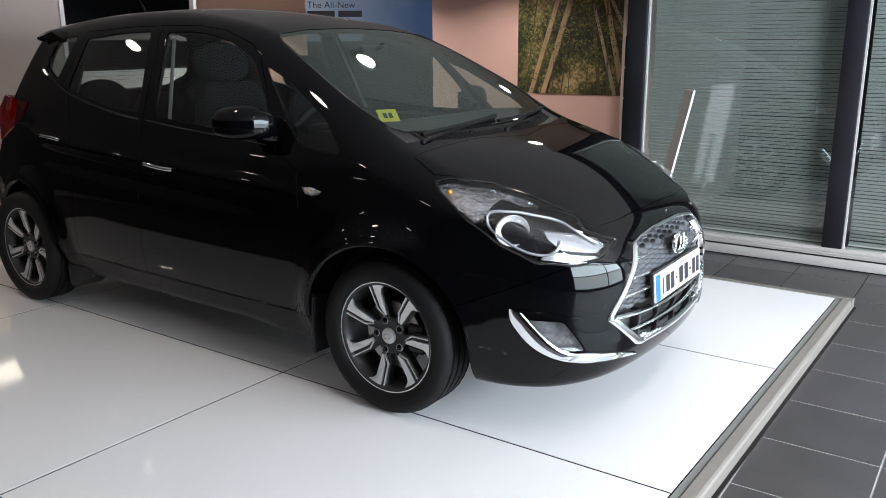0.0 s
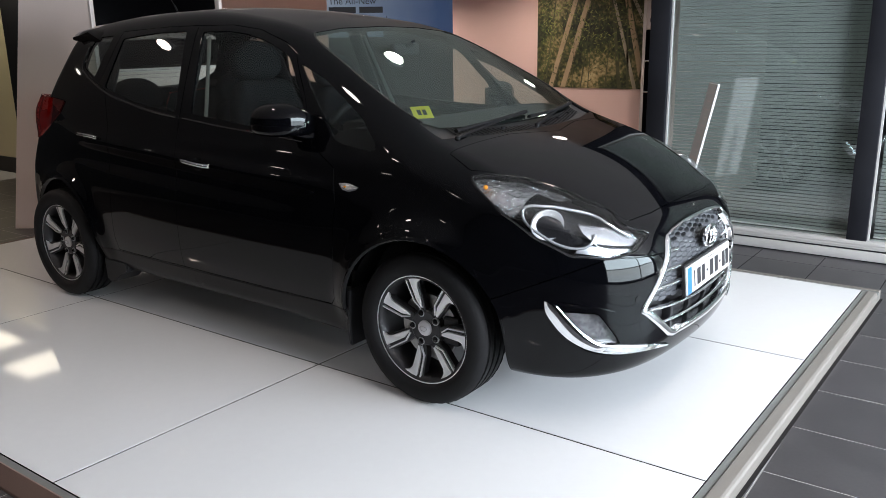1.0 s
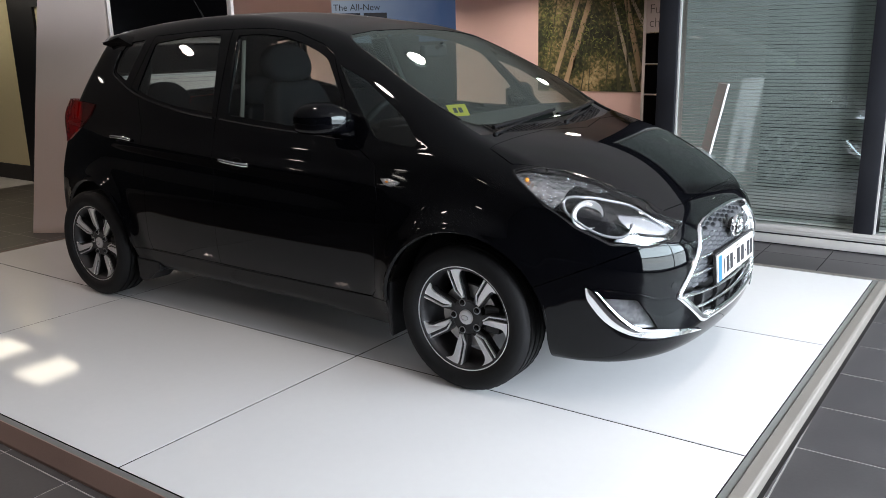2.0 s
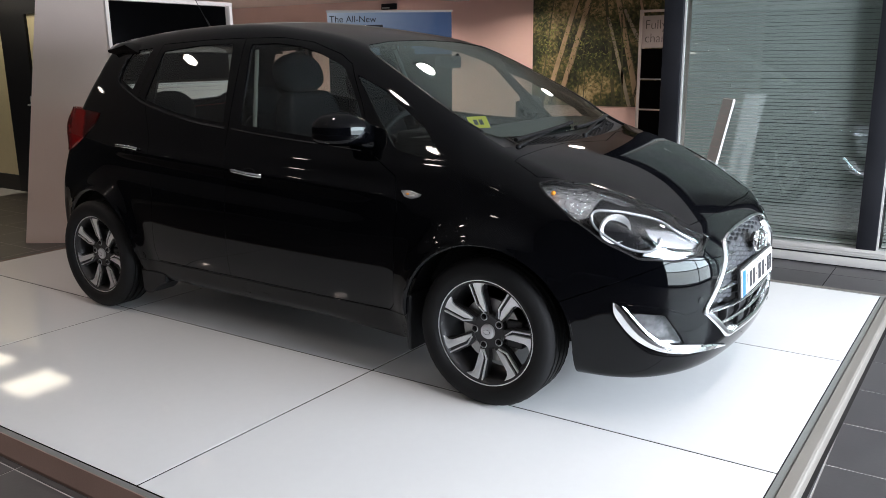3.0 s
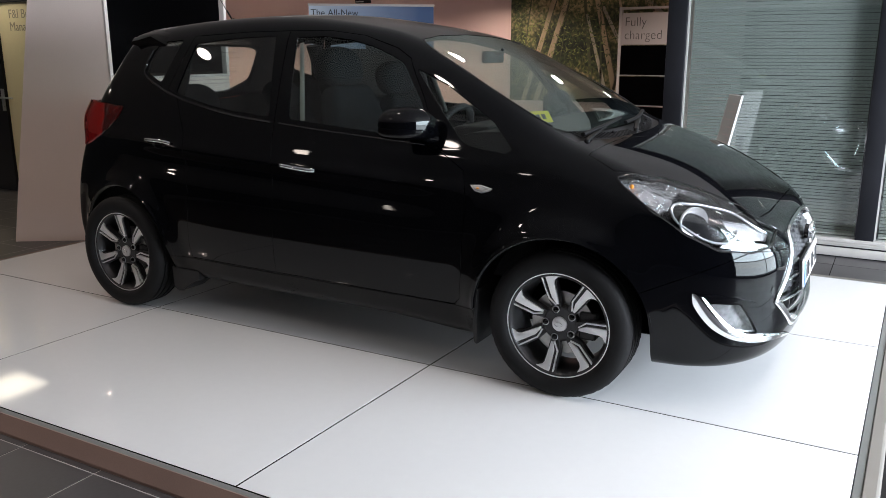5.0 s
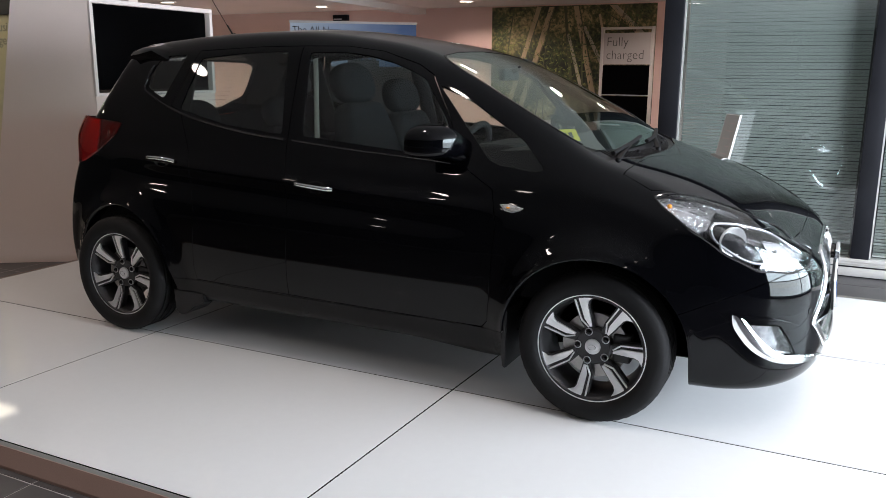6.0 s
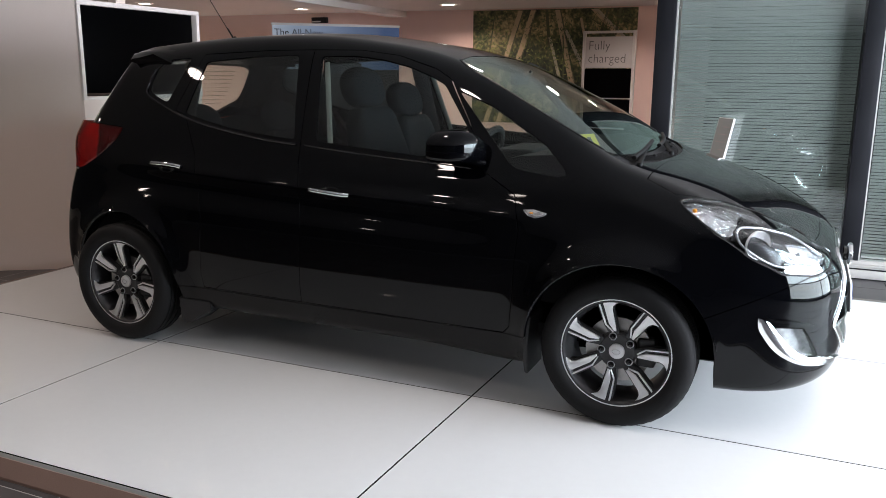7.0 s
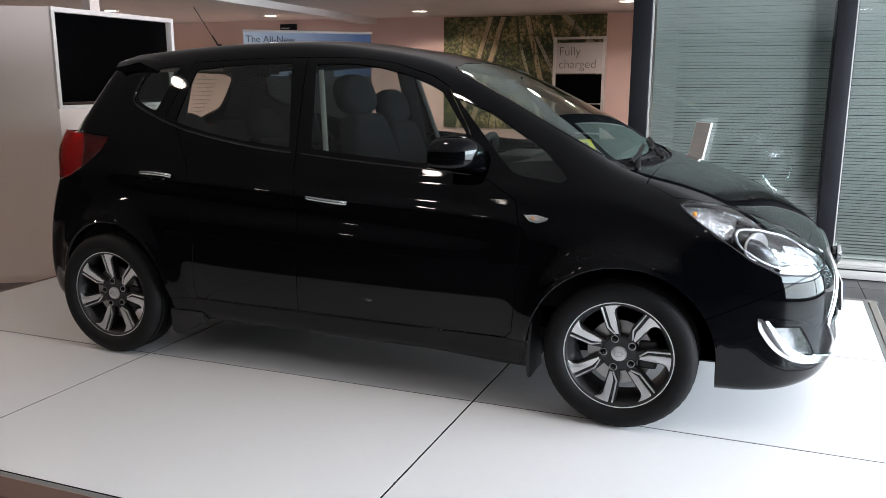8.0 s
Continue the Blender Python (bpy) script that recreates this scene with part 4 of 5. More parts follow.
def moulding(outer, inner, lift, depth):
    """A band with a rounded face between two rows of surface points."""
    o, i = np.asarray(outer), np.asarray(inner)
    no, ni = gradient(o), gradient(i)
    rows = [o - no * depth]
    for k in np.linspace(0, 1, 7):
        rows.append(o * (1 - k) + i * k + (no * (1 - k) + ni * k) * lift * (0.25 + 0.75 * math.sin(math.pi * k) ** 0.7))
    rows.append(i - ni * depth)
    bm = bmesh.new()
    vs = [[bm.verts.new(p) for p in row] for row in rows]
    for a, b in zip(vs, vs[1:]):
        for k in range(len(a) - 1):
            bm.faces.new((a[k], a[k + 1], b[k + 1], b[k]))
    bmesh.ops.recalc_face_normals(bm, faces=bm.faces)
    return bm


both("grille_frame", moulding(on_front(dense), on_front(inner2), 0.010, 0.03), FRAMECHROME, car, "chrome hexagonal grille frame")
for z0, y0, y1, h in ((0.640, -0.355, -0.270, 0.015), (0.575, -0.405, -0.270, 0.015), (0.515, -0.455, -0.270, 0.015)):
    for sgn, sink in ((1, -0.008), (-1, -0.024)):
        ys = np.linspace(y0, y1, 8) * sgn
        part("grille_bar", moulding(on_front([(y, z0 + h / 2) for y in ys], sink), on_front([(y, z0 - h / 2) for y in ys], sink), 0.008, 0.02), FRAMECHROME, car, "short chrome grille bar", True)
ys = np.linspace(-0.485, 0.44, 40)
part("lower_bar", moulding(on_front([(y, 0.452 - 0.02 * (1 - (y / 0.5) ** 2)) for y in ys], -0.006), on_front([(y, 0.438 - 0.02 * (1 - (y / 0.5) ** 2)) for y in ys], -0.006), 0.010, 0.02), FRAMECHROME, car, "chrome bar under the plate", True)
ys = np.linspace(-0.405, 0.36, 36)
part("lower_bar", moulding(on_front([(y, 0.383 - 0.012 * (1 - (y / 0.42) ** 2)) for y in ys], -0.012), on_front([(y, 0.371 - 0.012 * (1 - (y / 0.42) ** 2)) for y in ys], -0.012), 0.010, 0.02), FRAMECHROME, car, "chrome bar in the lower intake", True)
for y in (-0.30, -0.10, 0.10, 0.30):
    boxed("intake_post", (0.775, y - 0.012, 0.31), (0.820, y + 0.012, 0.44), PLASTIC, car, bevel=0.003)
ring = [(0.006, 0.066 * math.cos(t), 0.0385 * math.sin(t)) for t in np.linspace(0, 2 * math.pi, 40, endpoint=False)]
badge = part("badge", lathe([(0.0, 0.0), (0.03, 0.002), (0.052, 0.0), (0.056, -0.02)], 40, "x"), GLOSSBLACK, car, "oval chrome badge on the grille", True)
badge.location = (0.845, 0.012, 0.638)
for v in badge.data.vertices:
    v.co.z *= 0.58
part("badge_ring", tube(ring, 0.0100, 8, closed=True), FRAMECHROME, badge, smooth=True)
for s in (-1, 1):
    part("badge_bar", tube([(0.006, s * 0.018 - 0.006, -0.026), (0.008, s * 0.018, 0), (0.006, s * 0.018 + 0.006, 0.026)], 0.0100, 8), FRAMECHROME, badge, smooth=True)
part("badge_bar", tube([(0.006, -0.016, -0.006), (0.008, 0.0, 0), (0.006, 0.016, 0.006)], 0.0068, 8), FRAMECHROME, badge, smooth=True)

plate = boxed("number_plate", (-0.006, -0.26, -0.0555), (0.006, 0.26, 0.0555), WHITEPLATE, car, "white number plate with a blue band", bevel=0.003)
plate.location = (0.856, -0.004, 0.507)
plate.rotation_euler = (0, radians(-5), 0)
boxed("blue_band", (0.006, -0.257, -0.0525), (0.0072, -0.212, 0.0525), BLUE, plate)
boxed("plate_surround", (-0.012, -0.268, -0.064), (-0.002, 0.268, 0.064), PLASTIC, plate)
for y0, w in ((-0.185, 0.012), (-0.150, 0.040), (-0.098, 0.040), (-0.040, 0.018), (0.000, 0.046), (0.062, 0.046), (0.122, 0.018), (0.158, 0.038), (0.206, 0.038)):
    hgt = 0.034 if w != 0.018 else 0.006
    boxed("plate_mark", (0.0062, y0, -hgt - 0.004), (0.0074, y0 + w, hgt - 0.004), INK, plate)
boxed("plate_mark", (0.0062, -0.03, 0.043), (0.0070, 0.06, 0.047), INK, plate)

# headlamps: housings and reflectors behind the cover
cut(net, 71, [(0.15, 1.0), (0.425, 1.0), (0.425, 0.852), (0.405, 0.815), (0.33, 0.775), (0.15, 0.775)], SIDE, lambda c: c.y < -0.3, only=(7,))
cut(net, 71, [(0.425, 0.866), (0.425, 1.0), (0.575, 1.0), (0.575, 0.832), (0.50, 0.862)], SIDE, lambda c: c.y < -0.3, only=(7,))
cut(net, 73, [(0.590, 0.797), (0.655, 0.778), (0.716, 0.748), (0.748, 0.714), (0.744, 0.694), (0.655, 0.716), (0.615, 0.756)], SIDE, lambda c: c.y < -0.3, only=(7,))
cut(net, 74, [(0.612, 0.704), (0.652, 0.711), (0.744, 0.690), (0.752, 0.679), (0.70, 0.668), (0.60, 0.684)], SIDE, lambda c: c.y < -0.3, only=(7,))
net.verts.index_update()
BUCKET = material("lamp_bucket", (0.012, 0.012, 0.013), 0.22, 0.0, 0.3, 60, 20)
GUIDE = material("light_guide", (0.48, 0.49, 0.51), 0.25, 0.7, 0.03, 60, 10)
FACET = material("faceted_reflector", (0.66, 0.66, 0.68), 0.10, 1.0, 0.45, 75, 40, bump=1.0)
BRIGHT = material("white_reflector", (0.50, 0.51, 0.53), 0.17, 0.8, 0.04, 60, 10)
for nd in FACET.node_tree.nodes:
    if nd.bl_idname == "ShaderNodeBump":
        nd.inputs["Distance"].default_value = 0.012

BOWL = material("fluted_reflector", (0.82, 0.82, 0.83), 0.22, 0.15, 0.1, 60, 20)
for names, lab, mat, off in (("lamp_housing", (7, 71, 73, 74), BUCKET, -0.048), ("lower_reflector", (74,), SATIN, -0.030), ("turn_reflector", (71,), FACET, -0.030), ("main_reflector", (73,), BRIGHT, -0.022)):
    for ob, h in zip(panel(names, lab, mat, car, twin=True, off=off, gap=0.006 if lab == (71,) else 0.003, lip=off * 0.3), heads):
        ob.parent = h
q = on_side([(0.508, 0.788)], -0.034)[0]
n = gradient([q])[0]
bowl = lathe([(0.0, 0.034), (0.016, 0.033), (0.032, 0.027), (0.046, 0.017), (0.057, 0.004), (0.063, -0.006), (0.0645, -0.004), (0.064, 0.004)], 48)
for v in bowl.verts:
    r = math.hypot(v.co.x, v.co.z)
    if 0.02 < r < 0.06 and round(math.atan2(v.co.z, v.co.x) / (2 * math.pi) * 48) % 2:
        v.co.y += 0.0035
    v.co.z *= 0.88
aim = Vector((0.78, -0.62, 0.0)).to_track_quat("-Y", "Z").to_matrix().to_4x4()
bowl.transform(Matrix.Translation(q) @ aim)
b2 = mirrored(bowl)
part("bowl_reflector", bowl, BOWL, heads[0], "chrome bowl reflector", True)
part("bowl_reflector", b2, BOWL, heads[1], "chrome bowl reflector", True)
bez = curve_pts([(0.728, 0.728), (0.66, 0.780), (0.593, 0.818), (0.53, 0.842), (0.468, 0.858), (0.424, 0.848), (0.426, 0.812), (0.462, 0.770), (0.524, 0.728), (0.595, 0.702), (0.640, 0.710), (0.650, 0.735), (0.648, 0.752)], 64)
tb = tube(on_side(bez, -0.015), 0.0056, 8)
b2 = mirrored(tb)
part("bezel", tb, GUIDE, heads[0], "bright headlamp bezel", True)
part("bezel", b2, GUIDE, heads[1], "bright headlamp bezel", True)
seal = tube(on_side(HEADLAMP, -0.001), 0.0048, 6, closed=True)
b2 = mirrored(seal)
part("lamp_seal", seal, GLOSSBLACK, heads[0], "black lamp edge", True)
part("lamp_seal", b2, GLOSSBLACK, heads[1], "black lamp edge", True)
q2 = on_side([(0.262, 0.915)], -0.016)[0]
for s, h in ((1, heads[0]), (-1, heads[1])):
    b = bmesh.new()
    bmesh.ops.create_uvsphere(b, u_segments=16, v_segments=10, radius=0.009)
    bmesh.ops.translate(b, vec=(q2[0], q2[1] * s, q2[2]), verts=b.verts)
    part("turn_bulb", b, AMBER, h, "amber turn signal bulb", True)

FOGINNER = material("fog_lamp_inner", (0.42, 0.42, 0.43), 0.2, 0.7, 0.5, 60, 30, bump=0.8)
# fog lamps: housing, reflector and chrome crescent
for ob, h in zip(panel("fog_housing", (9,), FOGINNER, car, twin=True, off=-0.045, gap=0.002, lip=-0.044), fogs):
    ob.parent = h
outer = curve_pts([(-0.780, 0.512), (-0.778, 0.470), (-0.768, 0.432), (-0.742, 0.372), (-0.690, 0.322), (-0.620, 0.300), (-0.540, 0.290), (-0.46, 0.284), (-0.36, 0.274)], 44)
inner = curve_pts([(-0.764, 0.508), (-0.750, 0.470), (-0.733, 0.432), (-0.704, 0.384), (-0.664, 0.348), (-0.604, 0.334), (-0.540, 0.321), (-0.46, 0.306), (-0.36, 0.281)], 44)
both("fog_trim", strip(on_front(outer), on_front(inner), 0.010, 0.01), CHROME, car, "chrome crescent round the fog lamp")
outer = curve_pts([(-0.776, 0.513), (-0.74, 0.506), (-0.69, 0.492), (-0.63, 0.468)], 20)
inner = curve_pts([(-0.770, 0.500), (-0.735, 0.487), (-0.685, 0.476), (-0.63, 0.464)], 20)
both("fog_brow", strip(on_front(outer), on_front(inner), 0.012, 0.01), PAINT, car)
both("parking_sensor", decal(on_front(oval(-0.545, 0.500, 0.012, 0.013)), 0.002), GLOSSBLACK, car)

# repeaters, handles, mirrors
BRIGHT_LENS = material("clear_ribbed_lens", (0.55, 0.54, 0.53), 0.2, 0.3, 0.5, 220, 30, bump=0.6)
both("side_repeater", decal(on_side([(-0.408, 0.868), (-0.36, 0.872), (-0.305, 0.860), (-0.318, 0.848), (-0.352, 0.838), (-0.385, 0.845)]), 0.006), SATIN, car, "clear side repeater lamp")
both("repeater_lens", decal(on_side([(-0.400, 0.866), (-0.36, 0.869), (-0.318, 0.858), (-0.352, 0.843), (-0.382, 0.849)]), 0.008), BRIGHT_LENS, car, "clear ribbed repeater lens")
both("repeater_bulb", decal(on_side(oval(-0.368, 0.857, 0.010, 0.0035)), 0.0095), AMBER, car)


def handle(x0, z0, x1, z1):
    t = np.linspace(0, 1, 16)
    base = on_side([(x0 + (x1 - x0) * k, z0 + (z1 - z0) * k) for k in t])
    n = gradient(base)
    h = base + n * (0.006 + 0.026 * np.sin(np.pi * np.clip(t, 0.0, 1)) ** 0.35)[:, None]
    both("door_handle", tube(h, 0.0090, 10, flat=0.7), CHROME, car, "chrome door handle")
    m = ((x0 + x1) / 2 + 0.01, (z0 + z1) / 2 - 0.004)
    both("handle_cup", decal(on_side(oval(m[0], m[1], 0.058, 0.030, 28)), 0.0012), GLOSSBLACK, car)


handle(-1.437, 0.885, -1.226, 0.872)
handle(-2.424, 0.944, -2.220, 0.940)
bm = bmesh.new()
bmesh.ops.create_uvsphere(bm, u_segments=40, v_segments=24, radius=1)
for v in bm.verts:
    x, y, z = v.co
    x = math.copysign(abs(x) ** 0.75, x)
    z = math.copysign(abs(z) ** 0.72, z)
    y = math.copysign(abs(y) ** 0.8, y)
    x = max(x, -0.55)
    taper = 1 - 0.22 * max(0, y)
    v.co = (-0.706 + 0.100 * x + 0.040 * y, -0.856 + 0.106 * y, 1.104 + (0.082 * z if z > 0 else -0.060 * abs(z) ** 0.6) * taper - 0.020 * max(0, y))
both("door_mirror", bm, PAINT, car, "glossy black door mirror")
both("mirror_glass", box(bmesh.new(), (-0.766, -0.930, 1.055), (-0.762, -0.800, 1.148), 0.002), CHROME, car, "mirror glass")
both("mirror_foot", tube([(-0.67, -0.83, 1.066), (-0.645, -0.795, 1.052), (-0.62, -0.765, 1.042)], 0.024, 12, flat=1.5), PAINT, car)
both("mirror_base", decal(on_side([(-0.60, 1.035), (-0.635, 1.10), (-0.665, 1.13), (-0.69, 1.05), (-0.66, 1.03)]), 0.006), GLOSSBLACK, car)

# louvres of the cowl
for y in np.arange(-0.54, 0.56, 0.028):
    if abs(y - 0.02) > 0.03:
        c0 = 0.066 - 0.33 * y * y
        part("cowl_louvre", tube(on_top([(c0 - 0.014 * k, y) for k in range(5)], -0.009), 0.0026, 6), PLASTIC, car, "", True)

WIPER = material("wiper_rubber", (0.006, 0.006, 0.0065), 0.6, 0, 0.2, 300, 6, spec=0.15)
# wipers, antenna, spoiler, window trims
for pts, piv in (([(-0.030, -0.55), (-0.034, -0.35), (-0.046, -0.12), (-0.062, 0.06)], (0.004, -0.585)), ([(-0.020, 0.02), (-0.040, 0.28), (-0.095, 0.57)], (0.048, -0.02))):
    c = curve_pts(pts, 20)
    bl = on_top(c, 0.010)
    wp = part("wiper", tube(bl, 0.0085, 8, flat=1.2), WIPER, car, "black windscreen wiper", True)
    k = c[10]
    route = [np.array(piv) * (1 - u) + k * u for u in np.linspace(0, 1, 14)]
    arm = on_top(route, 0.003)
    part("wiper_arm", tube(arm, 0.0070, 8, flat=1.8), WIPER, wp, "", True)
    b = lathe([(0.0, 0.006), (0.009, 0.005), (0.012, 0.0), (0.012, -0.02)], 16, "z")
    bmesh.ops.translate(b, vec=arm[0], verts=b.verts)
    part("wiper_pivot", b, WIPER, wp, "", True)
for y in (-0.42, -0.25):
    both("washer_jet", decal(on_top(oval(0.03 - 0.3 * y * y, y, 0.008, 0.012)), 0.004), WIPER, car)
base = on_top([(-2.47, 0.0)], 0.0)[0]
ant = part("antenna", tube([tuple(base + np.array((-0.003, 0, 0.005))), tuple(base + np.array((-0.17, 0, 0.24)))], 0.0022, 6), PLASTIC, car, "thin black roof antenna", True)
part("antenna_foot", lathe([(0.0, 0.03), (0.010, 0.026), (0.016, 0.008), (0.022, -0.004)], 16, "z"), PLASTIC, ant, "", True).location = base
part("antenna_coil", tube([tuple(base + np.array((-0.012, 0, 0.02))), tuple(base + np.array((-0.05, 0, 0.075)))], 0.005, 8), PLASTIC, ant, "", True)

bm = bmesh.new()
rows = []
span = np.linspace(-0.572, 0.572, 41)
lead_, mid_ = (on_top([(x, y) for y in span], k) for x, k in ((-2.44, -0.002), (-2.56, 0.001)))
for i, y in enumerate(span):
    e = abs(y) / 0.572
    tip_x = -2.895 + 0.53 * y * y
    zt = 1.536 - 0.090 * y * y - 0.012 * e ** 10
    fall, out = 0.020 * e ** 12, 1 - 0.03 * e ** 8
    zl, zm = max(lead_[i][2], zt - 0.012 - 0.045 * e ** 6), max(mid_[i][2], zt + 0.012 - 0.010 * e ** 4)
    prof = [(-2.44, y, zl), (-2.56, y, zm), (tip_x + 0.07, y, zt + 0.004 - fall), (tip_x + 0.015, y, zt - 0.003 - fall), (tip_x + 0.002, y, zt - 0.014 - fall),
            (tip_x, y, zt - 0.026), (tip_x + 0.006, y, zt - 0.040), (tip_x + 0.05, y * out, zt - 0.052), (-2.60, y * out, zt - 0.080 + 0.038 * e ** 8), (-2.44, y, zl - 0.06 + 0.05 * e ** 8)]
    rows.append([bm.verts.new(p) for p in prof])
for a, b in zip(rows, rows[1:]):
    for k in range(len(a) - 1):
        bm.faces.new((a[k], a[k + 1], b[k + 1], b[k]))
bm.faces.new(rows[0])
bm.faces.new(rows[-1][::-1])
bmesh.ops.recalc_face_normals(bm, faces=bm.faces)
part("roof_spoiler", bm, PAINT, car, "black rear roof spoiler", True)
TRIMSTRIP = material("trim_strip", (0.016, 0.016, 0.017), 0.16, 0.2, 0.1, 200, 4)
line = curve_pts([(-2.535, 1.42), (-2.562, 1.36), (-2.568, 1.305), (-2.50, 1.262), (-2.405, 1.226), (-2.262, 1.182), (-2.04, 1.138), (-1.78, 1.100), (-1.55, 1.080)], 60)
both("waist_trim", tube(on_side(line, 0.002), 0.0058, 8), TRIMSTRIP, car)
line = curve_pts([(-1.50, 1.078), (-1.20, 1.054), (-0.90, 1.036), (-0.66, 1.020)], 40)
both("waist_trim", tube(on_side(line, -0.001), 0.0032, 8), TRIMSTRIP, car)
bm = tube(cast(np.array([(0.3, y, z) for y, z in curve_pts(SCREEN_OUT[3:9], 30)]), (-1, 0, 0), 2.0, inward=True), 0.004, 6)
both("windscreen_seal", bm, PLASTIC, car)
# yellow disc in a holder behind the windscreen
u_, v_ = Vector((0.078, 0.032, 0.005)), Vector((-0.028, 0.0, 0.049))
o_ = Vector((-0.267, -0.510, 1.107))
n_ = u_.cross(v_).normalized()


def leaf(name, a0, a1, b0, b1, lift, thick, mat, parent, label=""):
    """A thin card in the disc holder's plane, from a0 to a1 across and b0 to b1 up."""
    bm = bmesh.new()
    rows = [[bm.verts.new(o_ + u_ * a + v_ * b + n_ * k) for a, b in ((a0, b0), (a1, b0), (a1, b1), (a0, b1))] for k in (lift, lift + thick)]
    bm.faces.new(rows[0][::-1])
    bm.faces.new(rows[1])
    for i in range(4):
        bm.faces.new((rows[0][i], rows[0][(i + 1) % 4], rows[1][(i + 1) % 4], rows[1][i]))
    return part(name, bm, mat, parent, label)


sticker = leaf("sticker", 0, 1, 0, 1, 0.0, 0.001, YELLOW, car, "yellow square sticker behind the windscreen")
for k in (0.26, 0.54):
    leaf("sticker_mark", k, k + 0.2, 0.28, 0.72, 0.0012, 0.0006, INK, sticker)

# ---- cabin ----
def cushion(lo, hi, r, dome=0.0):
    bm = bmesh.new()
    box(bm, lo, hi)
    bmesh.ops.bevel(bm, geom=bm.edges[:], offset=r, segments=4, profile=0.6, affect="EDGES")
    return bm


def seat(y, wide, x, name="front_seat", drop=0.0):
    s = new(name)
    s.parent = car
    s["label"] = "dark grey cloth car seat with a headrest"
    a = cushion((-0.24, -wide / 2, 0.0), (0.27, wide / 2, 0.15), 0.05)
    p = part("seat_cushion", a, FABRIC, s, "", True)
    p.location = (x + 0.30, y, 0.46 - drop * 0.2)
    b = cushion((-0.06, -wide / 2, 0.0), (0.065, wide / 2, 0.685), 0.06)
    bmesh.ops.subdivide_edges(b, edges=[e for e in b.edges if e.calc_length() > 0.2], cuts=8, use_grid_fill=True)
    for v in b.verts:
        v.co.y *= 1 - 0.34 * max(0, (v.co.z - 0.30) / 0.365) ** 2.2
        v.co.x -= 0.020 * math.cos(v.co.y / wide * 3.1) * (1 if v.co.x > 0 else 0)
    p = part("seat_back", b, FABRIC, s, "", True)
    p.location, p.rotation_euler = (x + 0.06, y, 0.58 - drop), (0, radians(-14), 0)
    h = bmesh.new()
    bmesh.ops.create_uvsphere(h, u_segments=24, v_segments=16, radius=1)
    for v in h.verts:
        q = [math.copysign(abs(k) ** 0.72, k) for k in v.co]
        v.co = (0.070 * q[0] - 0.014 * q[2], (0.158 - 0.050 * max(q[2], 0) ** 2 - 0.006 * max(-q[2], 0) ** 2) * q[1], 0.124 + 0.102 * q[2])
    p = part("headrest", h, FABRIC, s, "", True)
    p.location, p.rotation_euler = (x - 0.125, y, 1.215 - drop * 1.08), (0, radians(-8), 0)
    for k in (-0.05, 0.05):
        part("headrest_post", tube([(x - 0.115, y + k, 1.17 - drop), (x - 0.12, y + k, 1.26 - drop)], 0.006, 8), TRIM, s, "", True)


seat(-0.36, 0.50, -1.28)
seat(0.36, 0.50, -1.405, drop=0.075)
for y in (-0.38, 0.38):
    seat(y, 0.56, -2.30, "rear_seat", 0.19)
b = cushion((-0.60, -0.70, 0.0), (0.0, 0.70, 0.40), 0.05)
p = part("boot_floor", b, TRIM, car)
p.location = (-2.35, 0, 0.45)
bm = bmesh.new()
prof = [(-0.13, 1.060), (-0.30, 1.085), (-0.50, 1.070), (-0.60, 1.02), (-0.64, 0.92), (-0.58, 0.75), (-0.50, 0.45), (-0.12, 0.45)]
prism(bm, prof, -0.70, 0.70)
bmesh.ops.bevel(bm, geom=[e for e in bm.edges if abs(e.verts[0].co.y - e.verts[1].co.y) > 0.5], offset=0.02, segments=3, affect="EDGES")
part("dashboard", bm, TRIM, car, "dark grey soft dashboard", True)
b = cushion((-0.09, -0.20, 0.0), (0.10, 0.20, 0.07), 0.03)
p = part("instrument_hood", b, TRIM, car, "", True)
p.location = (-0.56, -0.36, 1.015)
ring = [(0.0, 0.185 * math.cos(t), 0.185 * math.sin(t)) for t in np.linspace(0, 2 * math.pi, 40, endpoint=False)]
sw_ = part("steering_wheel", tube(ring, 0.016, 10, closed=True), TRIM, car, "black steering wheel", True)
sw_.location, sw_.rotation_euler = (-0.78, -0.36, 0.99), (0, radians(24), 0)
part("wheel_boss", cushion((-0.03, -0.07, -0.06), (0.02, 0.07, 0.06), 0.02), TRIM, sw_, "", True)
for a in (90, 210, 330):
    t = radians(a + 180)
    part("wheel_spoke", tube([(0.0, 0.03 * math.cos(t), 0.03 * math.sin(t)), (0.0, 0.18 * math.cos(t), 0.18 * math.sin(t))], 0.016, 8, flat=0.6), TRIM, sw_, "", True)
part("steering_column", tube([(-0.76, -0.36, 0.98), (-0.52, -0.36, 0.88)], 0.035, 12), TRIM, car, "", True)
b = cushion((-0.018, -0.10, -0.030), (0.018, 0.10, 0.030), 0.014)
p = part("rear_view_mirror", b, TRIM, car, "black rear-view mirror", True)
p.location = (-0.72, 0.0, 1.385)
part("mirror_stem", tube([(-0.70, 0, 1.40), (-0.66, 0, 1.418)], 0.012, 8), TRIM, car, "", True)
part("floor_carpet", box(bmesh.new(), (-2.9, -0.72, 0.30), (-0.1, 0.72, 0.36)), TRIM, car)
